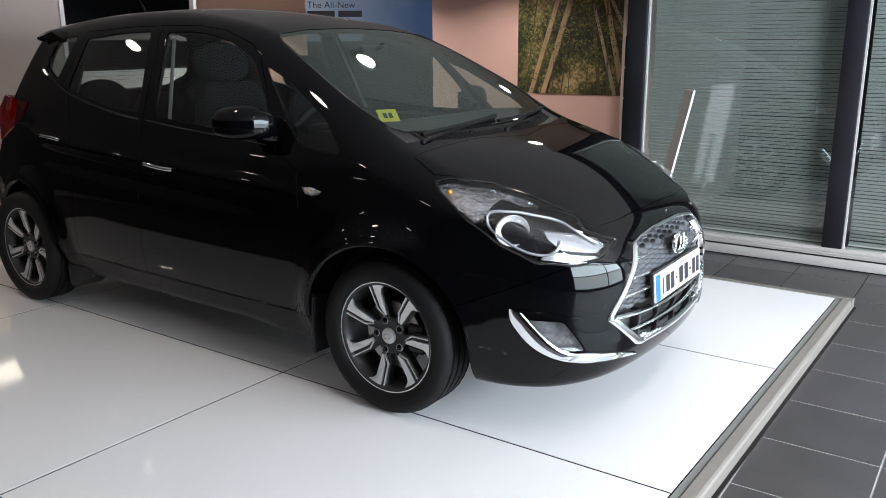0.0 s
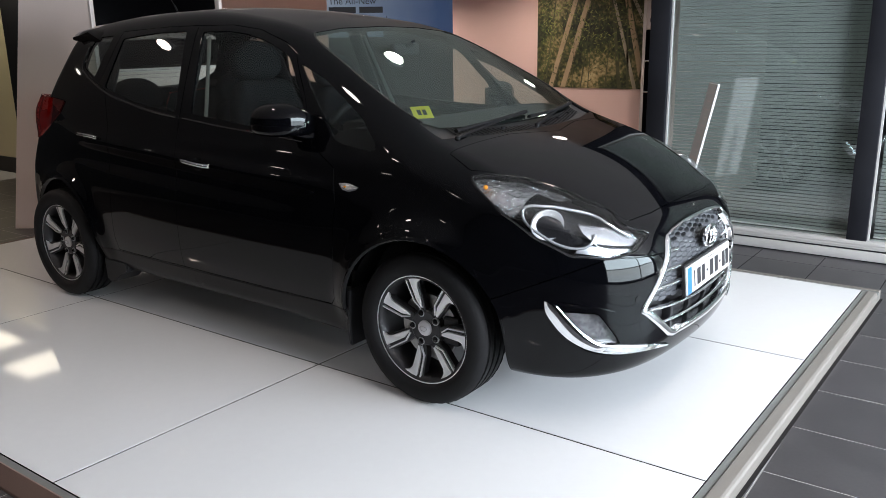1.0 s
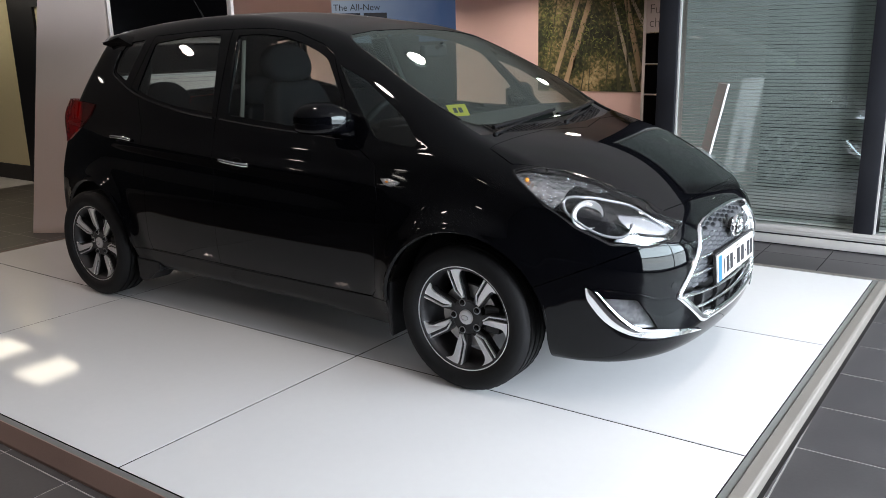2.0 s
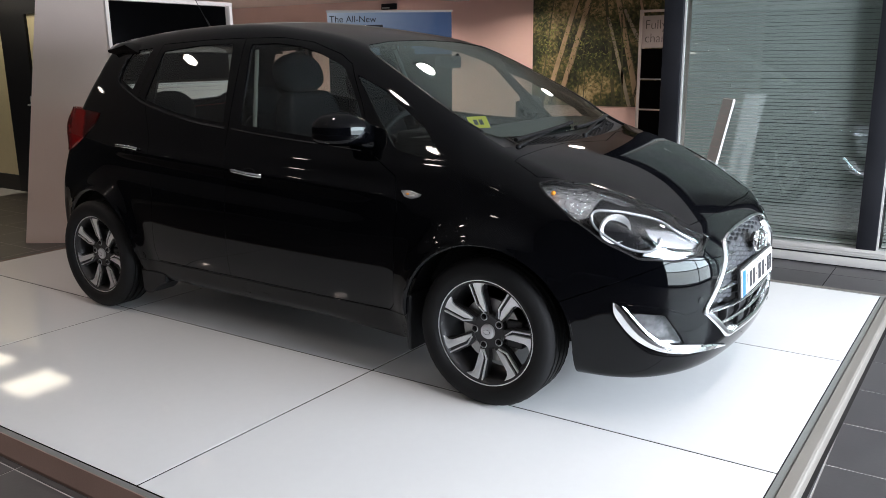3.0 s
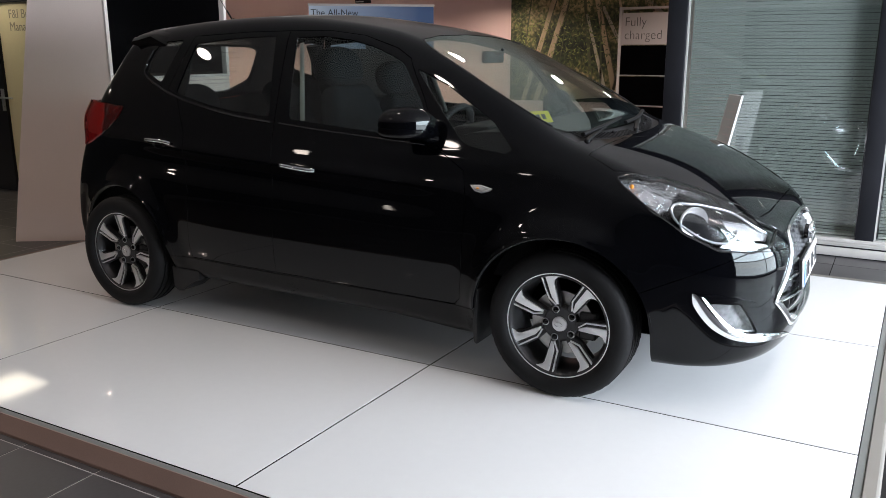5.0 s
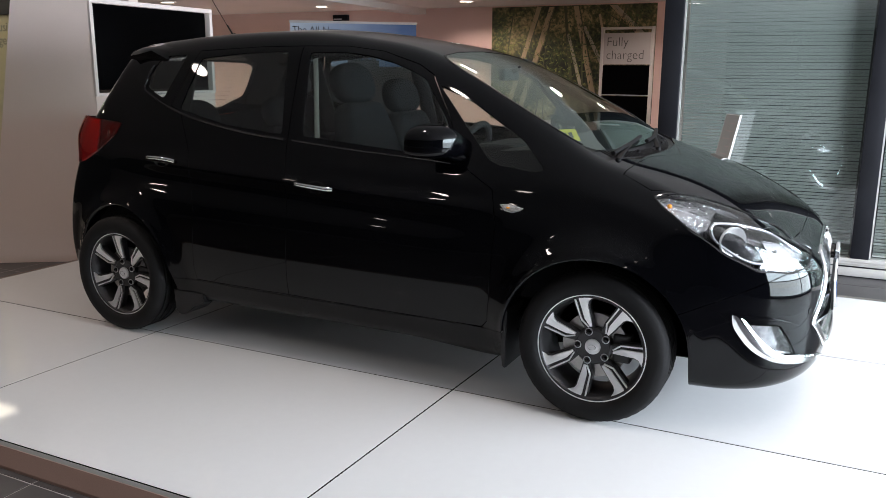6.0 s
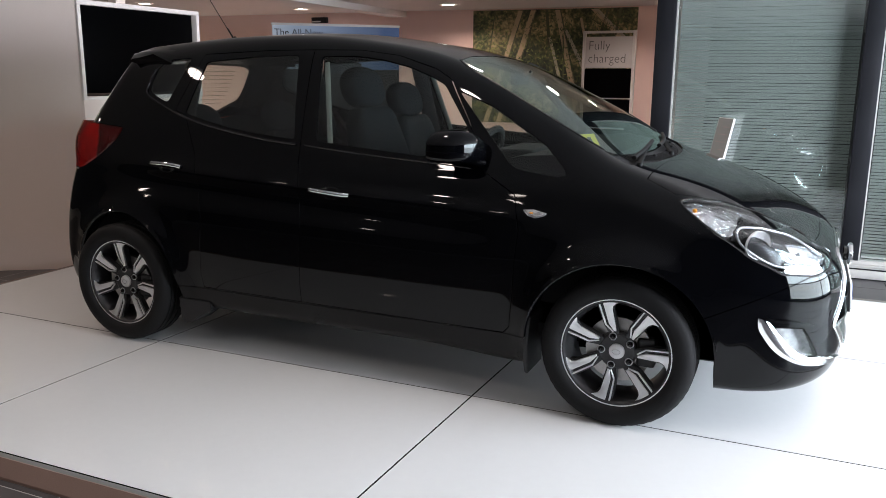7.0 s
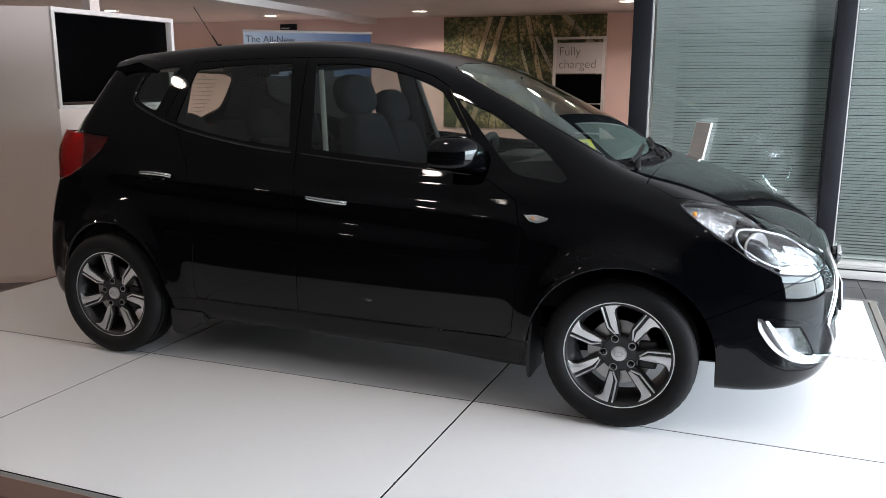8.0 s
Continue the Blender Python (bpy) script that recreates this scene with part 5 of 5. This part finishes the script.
for s in (-1, 1):
    for x0, z0, x1, z1, w in ((-1.525, 0.95, -1.565, 1.46, 0.05), (-2.28, 1.0, -2.30, 1.45, 0.06)):
        a = (x0, s * (half_width(np.array(x0), np.array(z0)) - 0.035), z0)
        b_ = (x1, s * (half_width(np.array(x1), np.array(z1)) - 0.035), z1)
        part("pillar_trim", tube([a, b_], w, 10, flat=0.35), TRIM, car, "", True)
    a = (-1.392, s * 0.722, 1.04)
    b_ = (-1.490, s * 0.575, 1.455)
    part("seat_belt", tube([a, b_], 0.014, 8, flat=0.2), LINER, car, "pale grey seat belt", True)
    part("door_card", box(bmesh.new(), (-2.15, s * 0.765 - 0.012, 0.40), (-0.45, s * 0.765 + 0.012, 0.985)), TRIM, car)
hl = bmesh.new()
xs, ys = np.linspace(-2.75, -0.95, 24), np.linspace(-0.50, 0.50, 14)
grid = on_top([(x, y) for x in xs for y in ys], -0.03)
vs = [hl.verts.new(p) for p in grid]
for i in range(len(xs) - 1):
    for j in range(len(ys) - 1):
        hl.faces.new((vs[i * len(ys) + j], vs[i * len(ys) + j + 1], vs[(i + 1) * len(ys) + j + 1], vs[(i + 1) * len(ys) + j]))
bmesh.ops.solidify(hl, geom=hl.faces[:], thickness=0.006)
part("headlining", hl, LINER, car, "pale grey headlining", True)

# heater wires on the rear window
for k in range(9):
    z0 = 1.20 + 0.026 * k
    half_w = 0.50 - 0.25 * max(0, z0 - 1.28)
    row = cast(np.array([(-3.6, y, z0) for y in np.linspace(-half_w, half_w, 17)]), (1, 0, 0), 2.0, inward=True)
    part("heater_wire", tube(row + np.array((0.004, 0, 0)), 0.0010, 5), PLASTIC, car, "", True)

# ---- things in the showroom ----
def downlight():
    t = tagged(new("downlight"), "round recessed ceiling downlight, lit", "downlight", "ceiling downlights")
    part("trim_ring", lathe([(0.080, -0.001), (0.084, -0.010), (0.100, -0.008), (0.104, 0.0)], 40, "z"), WHITEALU, t, "", True)
    part("diffuser", lathe([(0.0, -0.004), (0.080, -0.004), (0.080, -0.001)], 32, "z"), LAMPON, t, "", True)
    return t


one = downlight()
one.location = (*LAMPS[0], CEIL)
for lx, ly in LAMPS[1:]:
    copy_thing(one, pose(lx, ly, CEIL))

# banner with a sky print
a, b = Vector((-5.02, 3.95, 0)), Vector((-3.87, 4.90, 0))
w = (b - a).length
ban = thing("banner", "pull-up banner printed with blue sky and a dark skyline", "banner", (a.x, a.y, FLOOR))
ban.rotation_euler = (0, 0, math.atan2((b - a).y, (b - a).x))
SKYBLUE = bpy.data.materials.new("banner_print")
SKYBLUE.use_nodes = True
nt = SKYBLUE.node_tree
co, sep, rp = nt.nodes.new("ShaderNodeTexCoord"), nt.nodes.new("ShaderNodeSeparateXYZ"), nt.nodes.new("ShaderNodeValToRGB")
nz, ad = nt.nodes.new("ShaderNodeTexNoise"), nt.nodes.new("ShaderNodeMath")
nz.inputs["Scale"].default_value = 3.0
ad.operation = "MULTIPLY_ADD"
ad.inputs[1].default_value = 0.25
nt.links.new(co.outputs["Generated"], sep.inputs[0])
nt.links.new(co.outputs["Object"], nz.inputs["Vector"])
nt.links.new(nz.outputs["Fac"], ad.inputs[0])
nt.links.new(sep.outputs["X"], ad.inputs[2])
nt.links.new(ad.outputs[0], rp.inputs[0])
rp.color_ramp.elements[0].position, rp.color_ramp.elements[1].position = 0.15, 1.1
rp.color_ramp.elements[0].color, rp.color_ramp.elements[1].color = (0.42, 0.50, 0.58, 1), (0.05, 0.13, 0.33, 1)
nt.links.new(rp.outputs[0], nt.nodes["Principled BSDF"].inputs["Base Color"])
nt.nodes["Principled BSDF"].inputs["Roughness"].default_value = 0.5
boxed("print_sheet", (0.01, 0.0, 0.10), (w - 0.01, 0.004, 1.99), SKYBLUE, ban)
boxed("top_rail", (0.0, -0.010, 1.985), (w, 0.016, 2.012), WHITEALU, ban, "", 0.004)
boxed("base_cassette", (0.0, -0.09, 0.0), (w, 0.09, 0.10), EDGE, ban, "", 0.02)
part("support_pole", tube([(w / 2, 0.03, 0.08), (w / 2, 0.03, 1.99)], 0.010, 8), EDGE, ban, "", True)
up = Matrix.Rotation(radians(90), 4, "X")
lettering("lettering", "The All-New", 0.105, Matrix.Translation((0.03, -0.0015, 1.875)) @ up, INK, ban)
for x0, x1 in ((0.03, 0.345), (0.385, 0.66)):
    boxed("word_bar", (x0, -0.002, 1.775), (x1, 0.0, 1.845), INK, ban)
random.seed(4)
x = 0.66
for k in range(13):
    bw, bh = random.uniform(0.022, 0.045), random.uniform(0.06, 0.17)
    boxed("skyline_tower", (x, -0.0018, 1.45), (x + bw, 0.0, 1.50 + bh), INK, ban)
    x += bw * 0.82
boxed("skyline_tower", (0.70, -0.0018, 1.45), (0.706, 0.0, 1.74), INK, ban)
boxed("land_strip", (0.012, -0.0016, 0.10), (w - 0.012, 0.0, 1.50), DARKWALL, ban)

wb = thing("wall_box", "small dark box mounted high on the pinkish back wall", "box", (-5.74, 6.15, 2.075))
boxed("casing", (-0.12, -0.06, 0.0), (0.12, 0.0, 0.08), FRAME, wb, "", 0.004)
boxed("front_strip", (-0.105, -0.063, 0.012), (0.03, -0.06, 0.03), SATIN, wb)

# bamboo print on the back wall
PX0, PX1, PZ0, PZ1, PYW = -3.43, -1.32, 0.785, 2.195, 6.15
pic = thing("wall_print", "large unframed wall print of a green bamboo grove", "picture", (PX0, PYW, PZ0))
W_, H_ = PX1 - PX0, PZ1 - PZ0
GROVE = bpy.data.materials.new("grove_print")
GROVE.use_nodes = True
nt = GROVE.node_tree
co, n1, n2, r1, mx = (nt.nodes.new(k) for k in ("ShaderNodeTexCoord", "ShaderNodeTexNoise", "ShaderNodeTexNoise", "ShaderNodeValToRGB", "ShaderNodeMath"))
n1.inputs["Scale"].default_value, n1.inputs["Detail"].default_value = 2.2, 3
n2.inputs["Scale"].default_value, n2.inputs["Detail"].default_value = 26, 6
mx.operation = "MULTIPLY_ADD"
mx.inputs[1].default_value = 0.42
nt.links.new(co.outputs["Object"], n1.inputs["Vector"])
nt.links.new(co.outputs["Object"], n2.inputs["Vector"])
sc = nt.nodes.new("ShaderNodeMath")
sc.operation = "MULTIPLY"
sc.inputs[1].default_value = 0.68
nt.links.new(n1.outputs["Fac"], sc.inputs[0])
nt.links.new(n2.outputs["Fac"], mx.inputs[0])
nt.links.new(sc.outputs[0], mx.inputs[2])
nt.links.new(mx.outputs[0], r1.inputs[0])
el = r1.color_ramp.elements
el[0].position, el[0].color = 0.42, (0.008, 0.012, 0.006, 1)
el[1].position, el[1].color = 0.75, (0.55, 0.48, 0.26, 1)
for p_, c_ in ((0.51, (0.03, 0.04, 0.014, 1)), (0.58, (0.10, 0.105, 0.035, 1)), (0.66, (0.34, 0.27, 0.13, 1))):
    e = el.new(p_)
    e.color = c_
nt.links.new(r1.outputs[0], nt.nodes["Principled BSDF"].inputs["Base Color"])
nt.nodes["Principled BSDF"].inputs["Roughness"].default_value = 0.55
boxed("print_sheet", (0, -0.012, 0), (W_, -0.001, H_), GROVE, pic)
STEM = material("print_stem", (0.44, 0.34, 0.21), 0.55, 0, 0.25, 9, 3)
STEMPALE = material("print_stem_pale", (0.40, 0.36, 0.27), 0.55, 0, 0.3, 14, 4)
STEMDARK = material("print_stem_shaded", (0.07, 0.075, 0.035), 0.55, 0, 0.45, 14, 4)
LEAFY = material("print_leaf", (0.055, 0.085, 0.025), 0.55, 0, 0.6, 9, 3)
LEAFLIGHT = material("print_leaf_light", (0.22, 0.25, 0.07), 0.55, 0, 0.5, 9, 3)


def stem(x0, z0, x1, z1, w0, w1, mat):
    bm = bmesh.new()
    n = 9
    left, right = [], []
    for i in range(n + 1):
        t = i / n
        x_, z_, hw = x0 + (x1 - x0) * t, z0 + (z1 - z0) * t, (w0 + (w1 - w0) * t) / 2
        z_ = min(max(z_, 0.002), H_ - 0.002)
        left.append(bm.verts.new((min(max(x_ - hw, 0.002), W_ - 0.002), -0.0135, z_)))
        right.append(bm.verts.new((min(max(x_ + hw, 0.002), W_ - 0.002), -0.0135, z_)))
    for i in range(n):
        bm.faces.new((left[i], right[i], right[i + 1], left[i + 1]))
    return part("printed_stem", bm, mat, pic)


for args in ((0.20, 0.0, 0.64, 1.40, 0.075, 0.060), (0.38, 0.0, 0.81, 1.40, 0.085, 0.070), (1.46, 0.0, 1.12, 1.40, 0.085, 0.065), (2.02, 0.95, 1.57, 1.40, 0.07, 0.06), (1.72, 0.0, 1.42, 1.30, 0.05, 0.03)):
    stem(*args, STEM)
for args in ((0.12, 0.0, 0.30, 1.40, 0.02, 0.015), (0.62, 0.0, 0.80, 1.30, 0.018, 0.012), (1.14, 0.0, 0.98, 1.40, 0.05, 0.035), (1.25, 0.0, 1.20, 1.2, 0.03, 0.02), (1.36, 0.0, 1.75, 1.40, 0.035, 0.03), (1.68, 0.0, 1.9, 1.40, 0.04, 0.03), (0.50, 0.0, 0.52, 0.6, 0.012, 0.008), (0.72, 0.0, 0.76, 0.7, 0.012, 0.008), (0.95, 0.0, 1.0, 0.6, 0.014, 0.01)):
    stem(*args, STEMDARK)
for args in ((1.34, 0.0, 1.03, 1.07, 0.050, 0.038), (1.66, 0.35, 1.23, 1.16, 0.060, 0.045), (2.05, 0.97, 1.60, 1.40, 0.080, 0.065)):
    stem(*args, STEMPALE)
for args in ((1.78, 1.14, 1.37, 1.40, 0.022, 0.018), (2.09, 1.20, 1.71, 1.39, 0.024, 0.018), (0.415, 0.0, 0.845, 1.40, 0.022, 0.018), (0.235, 0.0, 0.675, 1.40, 0.020, 0.016), (1.50, 0.0, 1.155, 1.40, 0.022, 0.016)):
    stem(*args, STEMDARK)
rng = np.random.RandomState(11)


def leaves(n, mat, spots, name):
    vs, fs = [], []
    for _ in range(n):
        cx, cz, sx, sz = spots[rng.randint(len(spots))]
        x_, z_ = rng.normal(cx, sx), rng.normal(cz, sz)
        if not (0.05 < x_ < W_ - 0.05 and 0.05 < z_ < H_ - 0.05):
            continue
        a_, l_, b_ = rng.uniform(0, 6.28), rng.uniform(0.014, 0.034), rng.uniform(0.003, 0.007)
        dx, dz = math.cos(a_) * l_, math.sin(a_) * l_
        nx, nz_ = -math.sin(a_) * b_, math.cos(a_) * b_
        k = len(vs)
        y_ = -0.0142 - rng.uniform(0, 0.0012)
        vs += [(x_ - dx, y_, z_ - dz), (x_ + nx, y_, z_ + nz_), (x_ + dx, y_, z_ + dz), (x_ - nx, y_, z_ - nz_)]
        fs.append((k, k + 1, k + 2, k + 3))
    me = bpy.data.meshes.new(name)
    me.from_pydata(vs, [], fs)
    tagged(obj(name, me, mat, pic), kind="stuff")


leaves(1500, LEAFY, ((0.1, 1.2, 0.12, 0.15), (0.95, 1.1, 0.2, 0.2), (1.25, 0.9, 0.2, 0.25), (0.1, 0.5, 0.1, 0.3), (1.7, 0.7, 0.2, 0.3), (0.75, 0.5, 0.2, 0.2), (1.8, 1.2, 0.2, 0.15)), "printed_leaves")
leaves(420, LEAFLIGHT, ((0.35, 1.0, 0.2, 0.2), (0.6, 0.7, 0.2, 0.2), (0.15, 0.8, 0.1, 0.25), (1.0, 0.7, 0.25, 0.2)), "printed_leaves")

# free-standing charging sign in front of the print
sg = thing("display_stand", "white-framed display stand reading Fully charged over dark panels", "stand", (-1.585, 5.86, FLOOR))
sg.rotation_euler = (0, 0, radians(-8))
hw = 0.31
for s in (-1, 1):
    boxed("frame_post", (s * hw - 0.018, -0.02, 0), (s * hw + 0.018, 0.02, 1.975), WHITEALU, sg, "", 0.004)
boxed("frame_rail", (-hw, -0.016, 1.945), (hw, 0.016, 1.972), WHITEALU, sg, "", 0.003)
GREYINK = material("grey_ink", (0.075, 0.07, 0.068), 0.5, 0, 0.1, 60, 6)
HEADGREY = material("grey_header_print", (0.42, 0.40, 0.39), 0.5, 0, 0.04, 80, 3)
boxed("header_panel", (-hw + 0.02, -0.014, 1.545), (hw - 0.02, 0.010, 1.905), HEADGREY, sg, "grey header panel")
for word, wz in (("Fully", 1.755), ("charged", 1.605)):
    lettering("lettering", word, 0.150, Matrix.Translation((-hw + 0.055, -0.0155, wz)) @ up, GREYINK, sg, thin=-0.0022)
for z0, z1 in ((1.19, 1.54), (0.84, 1.18), (0.12, 0.83)):
    boxed("dark_panel", (-hw + 0.02, -0.012, z0 + 0.005), (hw - 0.02, 0.008, z1 - 0.005), SCREEN, sg, "glossy dark panel")
    boxed("shelf_rail", (-hw, -0.018, z0 - 0.006), (hw, 0.014, z0 + 0.005), SATIN, sg)
boxed("base_plate", (-hw - 0.03, -0.16, 0), (hw + 0.03, 0.16, 0.018), FRAME, sg, "", 0.004)

# price board on a slim stand by the glass
ib = thing("price_board", "slim white leaning price board with a printed sheet", "sign", (0.153, 2.204, FLOOR))
ib.rotation_euler = (0, 0, radians(123.7))
PAPER = material("printed_paper", (0.33, 0.335, 0.32), 0.6, 0, 0.05, 60, 4)
PALEINK = material("pale_print", (0.40, 0.345, 0.33), 0.6, 0, 0.1, 60, 4)
lean = Matrix.Translation((0, 0, 1.17)) @ Matrix.Rotation(radians(12), 4, "X") @ Matrix.Translation((0, 0, -1.17))
for nm, lo, hi, mat in (("board", (0.0, -0.010, 0.40), (0.212, 0.002, 1.17), WHITEPLATE), ("paper", (0.010, 0.002, 0.56), (0.206, 0.0035, 1.165), PAPER), ("post", (0.09, -0.024, 0.02), (0.12, -0.008, 0.80), SATIN)):
    m_ = box(bmesh.new(), lo, hi, 0.001 if nm == "board" else 0.0)
    m_.transform(lean)
    part(nm, m_, mat, ib)
for k in range(9):
    m_ = box(bmesh.new(), (0.04, 0.003, 1.10 - 0.055 * k), (0.11 + 0.03 * (k % 3), 0.0042, 1.108 - 0.055 * k))
    m_.transform(lean)
    part("text_bar", m_, PALEINK, ib)
foot = boxed("foot", (-0.02, -0.06, 0.0), (0.23, 0.32, 0.016), SATIN, ib, "", 0.004)

# venetian blinds behind the office glass
CORD = material("blind_cord", (0.20, 0.22, 0.22), 0.7, 0, 0.1, 60, 5)
def blind(x0, x1):
    bl = thing("venetian_blind", "pale grey-green venetian blind, lowered, slats half open", "blind", ((x0 + x1) / 2, GY + 0.10, 0.0), "office blinds")
    half = (x1 - x0) / 2 - 0.012
    vs, fs = [], []
    z_ = 0.105
    while z_ < 2.07:
        k = len(vs)
        sag = rng.uniform(-0.0012, 0.0012)
        for sx in (-half, half):
            for dy, dz in ((-0.0078, 0.0106), (-0.0035, 0.0048), (0.0018, -0.0031), (0.0078, -0.0106)):
                vs.append((sx, dy, z_ + dz + sag))
                vs.append((sx, dy, z_ + dz + sag - 0.0008))
        for j in range(3):
            a_, b_ = k + 2 * j, k + 8 + 2 * j
            fs += [(a_, b_, b_ + 2, a_ + 2), (a_ + 1, a_ + 3, b_ + 3, b_ + 1)]
        fs += [(k, k + 1, k + 9, k + 8), (k + 6, k + 14, k + 15, k + 7)]
        z_ += 0.0243
    me = bpy.data.meshes.new("slats")
    me.from_pydata(vs, [], fs)
    tagged(obj("slats", me, SLAT, bl), kind="stuff")
    boxed("head_rail", (-half, -0.018, 2.07), (half, 0.018, 2.11), WHITEALU, bl)
    boxed("bottom_rail", (-half, -0.012, 0.082), (half, 0.012, 0.093), WHITEALU, bl)
    for t in (-0.78, -0.26, 0.26, 0.78):
        part("ladder_cord", tube([(half * t, -0.0125, 0.11), (half * t, -0.0125, 2.08)], 0.0007, 5), CORD, bl)
    part("tilt_wand", tube([(half * 0.80, -0.02, 0.9), (half * 0.80, -0.02, 2.08)], 0.002, 6), CORD, bl)


for x0, x1 in ((-0.35, 0.945), (1.08, 2.43), (2.567, 3.92), (4.052, 5.09)):
    blind(x0, x1)

# manager's office beyond the partition
of = tagged(new("window_3"), "glazed office front with black frames and a name on the glass", "window", kind="structure")
OY = 1.50
boxed("window_frame", (-7.66, OY, FLOOR), (-7.155, OY + 0.10, CEIL), FRAME, of)
boxed("window_frame", (-9.9, OY, 2.08), (-6.3, OY + 0.08, CEIL), FRAME, of)
boxed("window_frame", (-7.155, OY, 1.90), (-6.3, OY + 0.06, 2.08), FRAME, of)
boxed("kick_panel", (-9.9, OY + 0.01, FLOOR), (-7.66, OY + 0.07, 0.12), DARKWALL, of)
FILM = material("cream_film", (0.70, 0.62, 0.40), 0.35, 0, 0.04, 40, 1.2)
boxed("pane", (-7.155, OY + 0.03, FLOOR), (-4.40, OY + 0.045, 1.90), FILM, of, "glass door backed with cream film")
boxed("pane", (-9.9, OY + 0.03, 0.12), (-7.66, OY + 0.045, 2.08), FILM, of, "glass backed with cream film")
lettering("lettering", "F&I Business\nManager", 0.125, Matrix.Translation((-6.98, OY + 0.028, 1.745)) @ up, material("etched_grey", (0.30, 0.27, 0.20), 0.5, 0, 0.1, 60, 6), of)
part("door_handle", tube([(-7.19, OY - 0.002, 0.94), (-7.19, OY - 0.05, 0.94), (-6.97, OY - 0.05, 0.94)], 0.010, 8), SATIN, of, "satin lever handle", True)

boxed("handle_plate", (-7.215, OY - 0.008, 0.80), (-7.165, OY - 0.0005, 1.03), SATIN, of)

PANELON = lamp_material("lit_ceiling_panel", (1.0, 0.90, 0.72), 5.0)
for px in (-8.35, -7.15):
    lp = thing("ceiling_panel", "square lit ceiling light panel", "ceiling light", (px, 1.10, CEIL), "office ceiling panels")
    boxed("frame", (-0.31, -0.31, -0.012), (0.31, 0.31, 0.0), WHITEALU, lp)
    boxed("diffuser", (-0.295, -0.295, -0.016), (0.295, 0.295, -0.011), PANELON, lp)

# ---- platform and floor tiles ----
def slab(name, sx, sy, h, bevel):
    bm = box(bmesh.new(), (-sx / 2, -sy / 2, -h), (sx / 2, sy / 2, 0))
    top = [e for e in bm.edges if all(v.co.z > -1e-6 for v in e.verts)]
    bmesh.ops.bevel(bm, geom=top, offset=bevel, segments=1, affect="EDGES")
    me = bpy.data.meshes.new(name)
    bm.to_mesh(me)
    bm.free()
    return me


for i in range(3):
    for j in range(3):
        x0, x1, y0, y1 = PX[i], PX[i + 1], PY[j], PY[j + 1]
        cx, cy, g = (x0 + x1) / 2, (y0 + y1) / 2, 0.0042
        bm = quad_block(bmesh.new(), x0 - cx + g, x1 - cx - g, y0 - cy + g, y1 - cy - g, -0.0032, 0, lambda y: 0.021 * y)
        bmesh.ops.bevel(bm, geom=[e for e in bm.edges if all(v.co.z > -1e-6 for v in e.verts)], offset=0.0004, segments=1, affect="EDGES")
        place(part("tile", bm, TILE, plat, "glossy white platform tile"), (cx + skew(cy), cy, 0))
floor_ = bpy.data.objects["floor"]
P, PYT = 0.4175, 0.4105
me = slab("tile", P - 0.006, PYT - 0.006, 0.012, 0.001)
me.materials.append(FLOORTILE)
far_v, far_f = [], []
for i in range(-21, 10):
    for j in range(-15, 18):
        cx, cy = 1.256 + P * (i + 0.5), -0.513 + PYT * (j + 0.5)
        if PX[0] - 0.05 < cx - P / 2 and cx + P / 2 < PX[3] and PY[0] < cy - PYT / 2 and cy + PYT / 2 < PY[3]:
            continue
        if cx > 5.0 or cy > 6.1 or cx < -9.5 or cy < -7.6:
            continue
        if -3.8 < cx < 3.6 and -3.4 < cy < 2.75:
            place(obj("tile", me, None, floor_), (cx, cy, FLOOR))
        else:
            k, h, e = len(far_v), P / 2 - 0.003, PYT / 2 - 0.003
            far_v += [(cx - h, cy - e, FLOOR), (cx + h, cy - e, FLOOR), (cx + h, cy + e, FLOOR), (cx - h, cy + e, FLOOR)]
            far_f.append((k, k + 1, k + 2, k + 3))
fm = bpy.data.meshes.new("far_tiles")
fm.from_pydata(far_v, [], far_f)
tagged(obj("far_tiles", fm, FLOORTILE, floor_), kind="stuff")
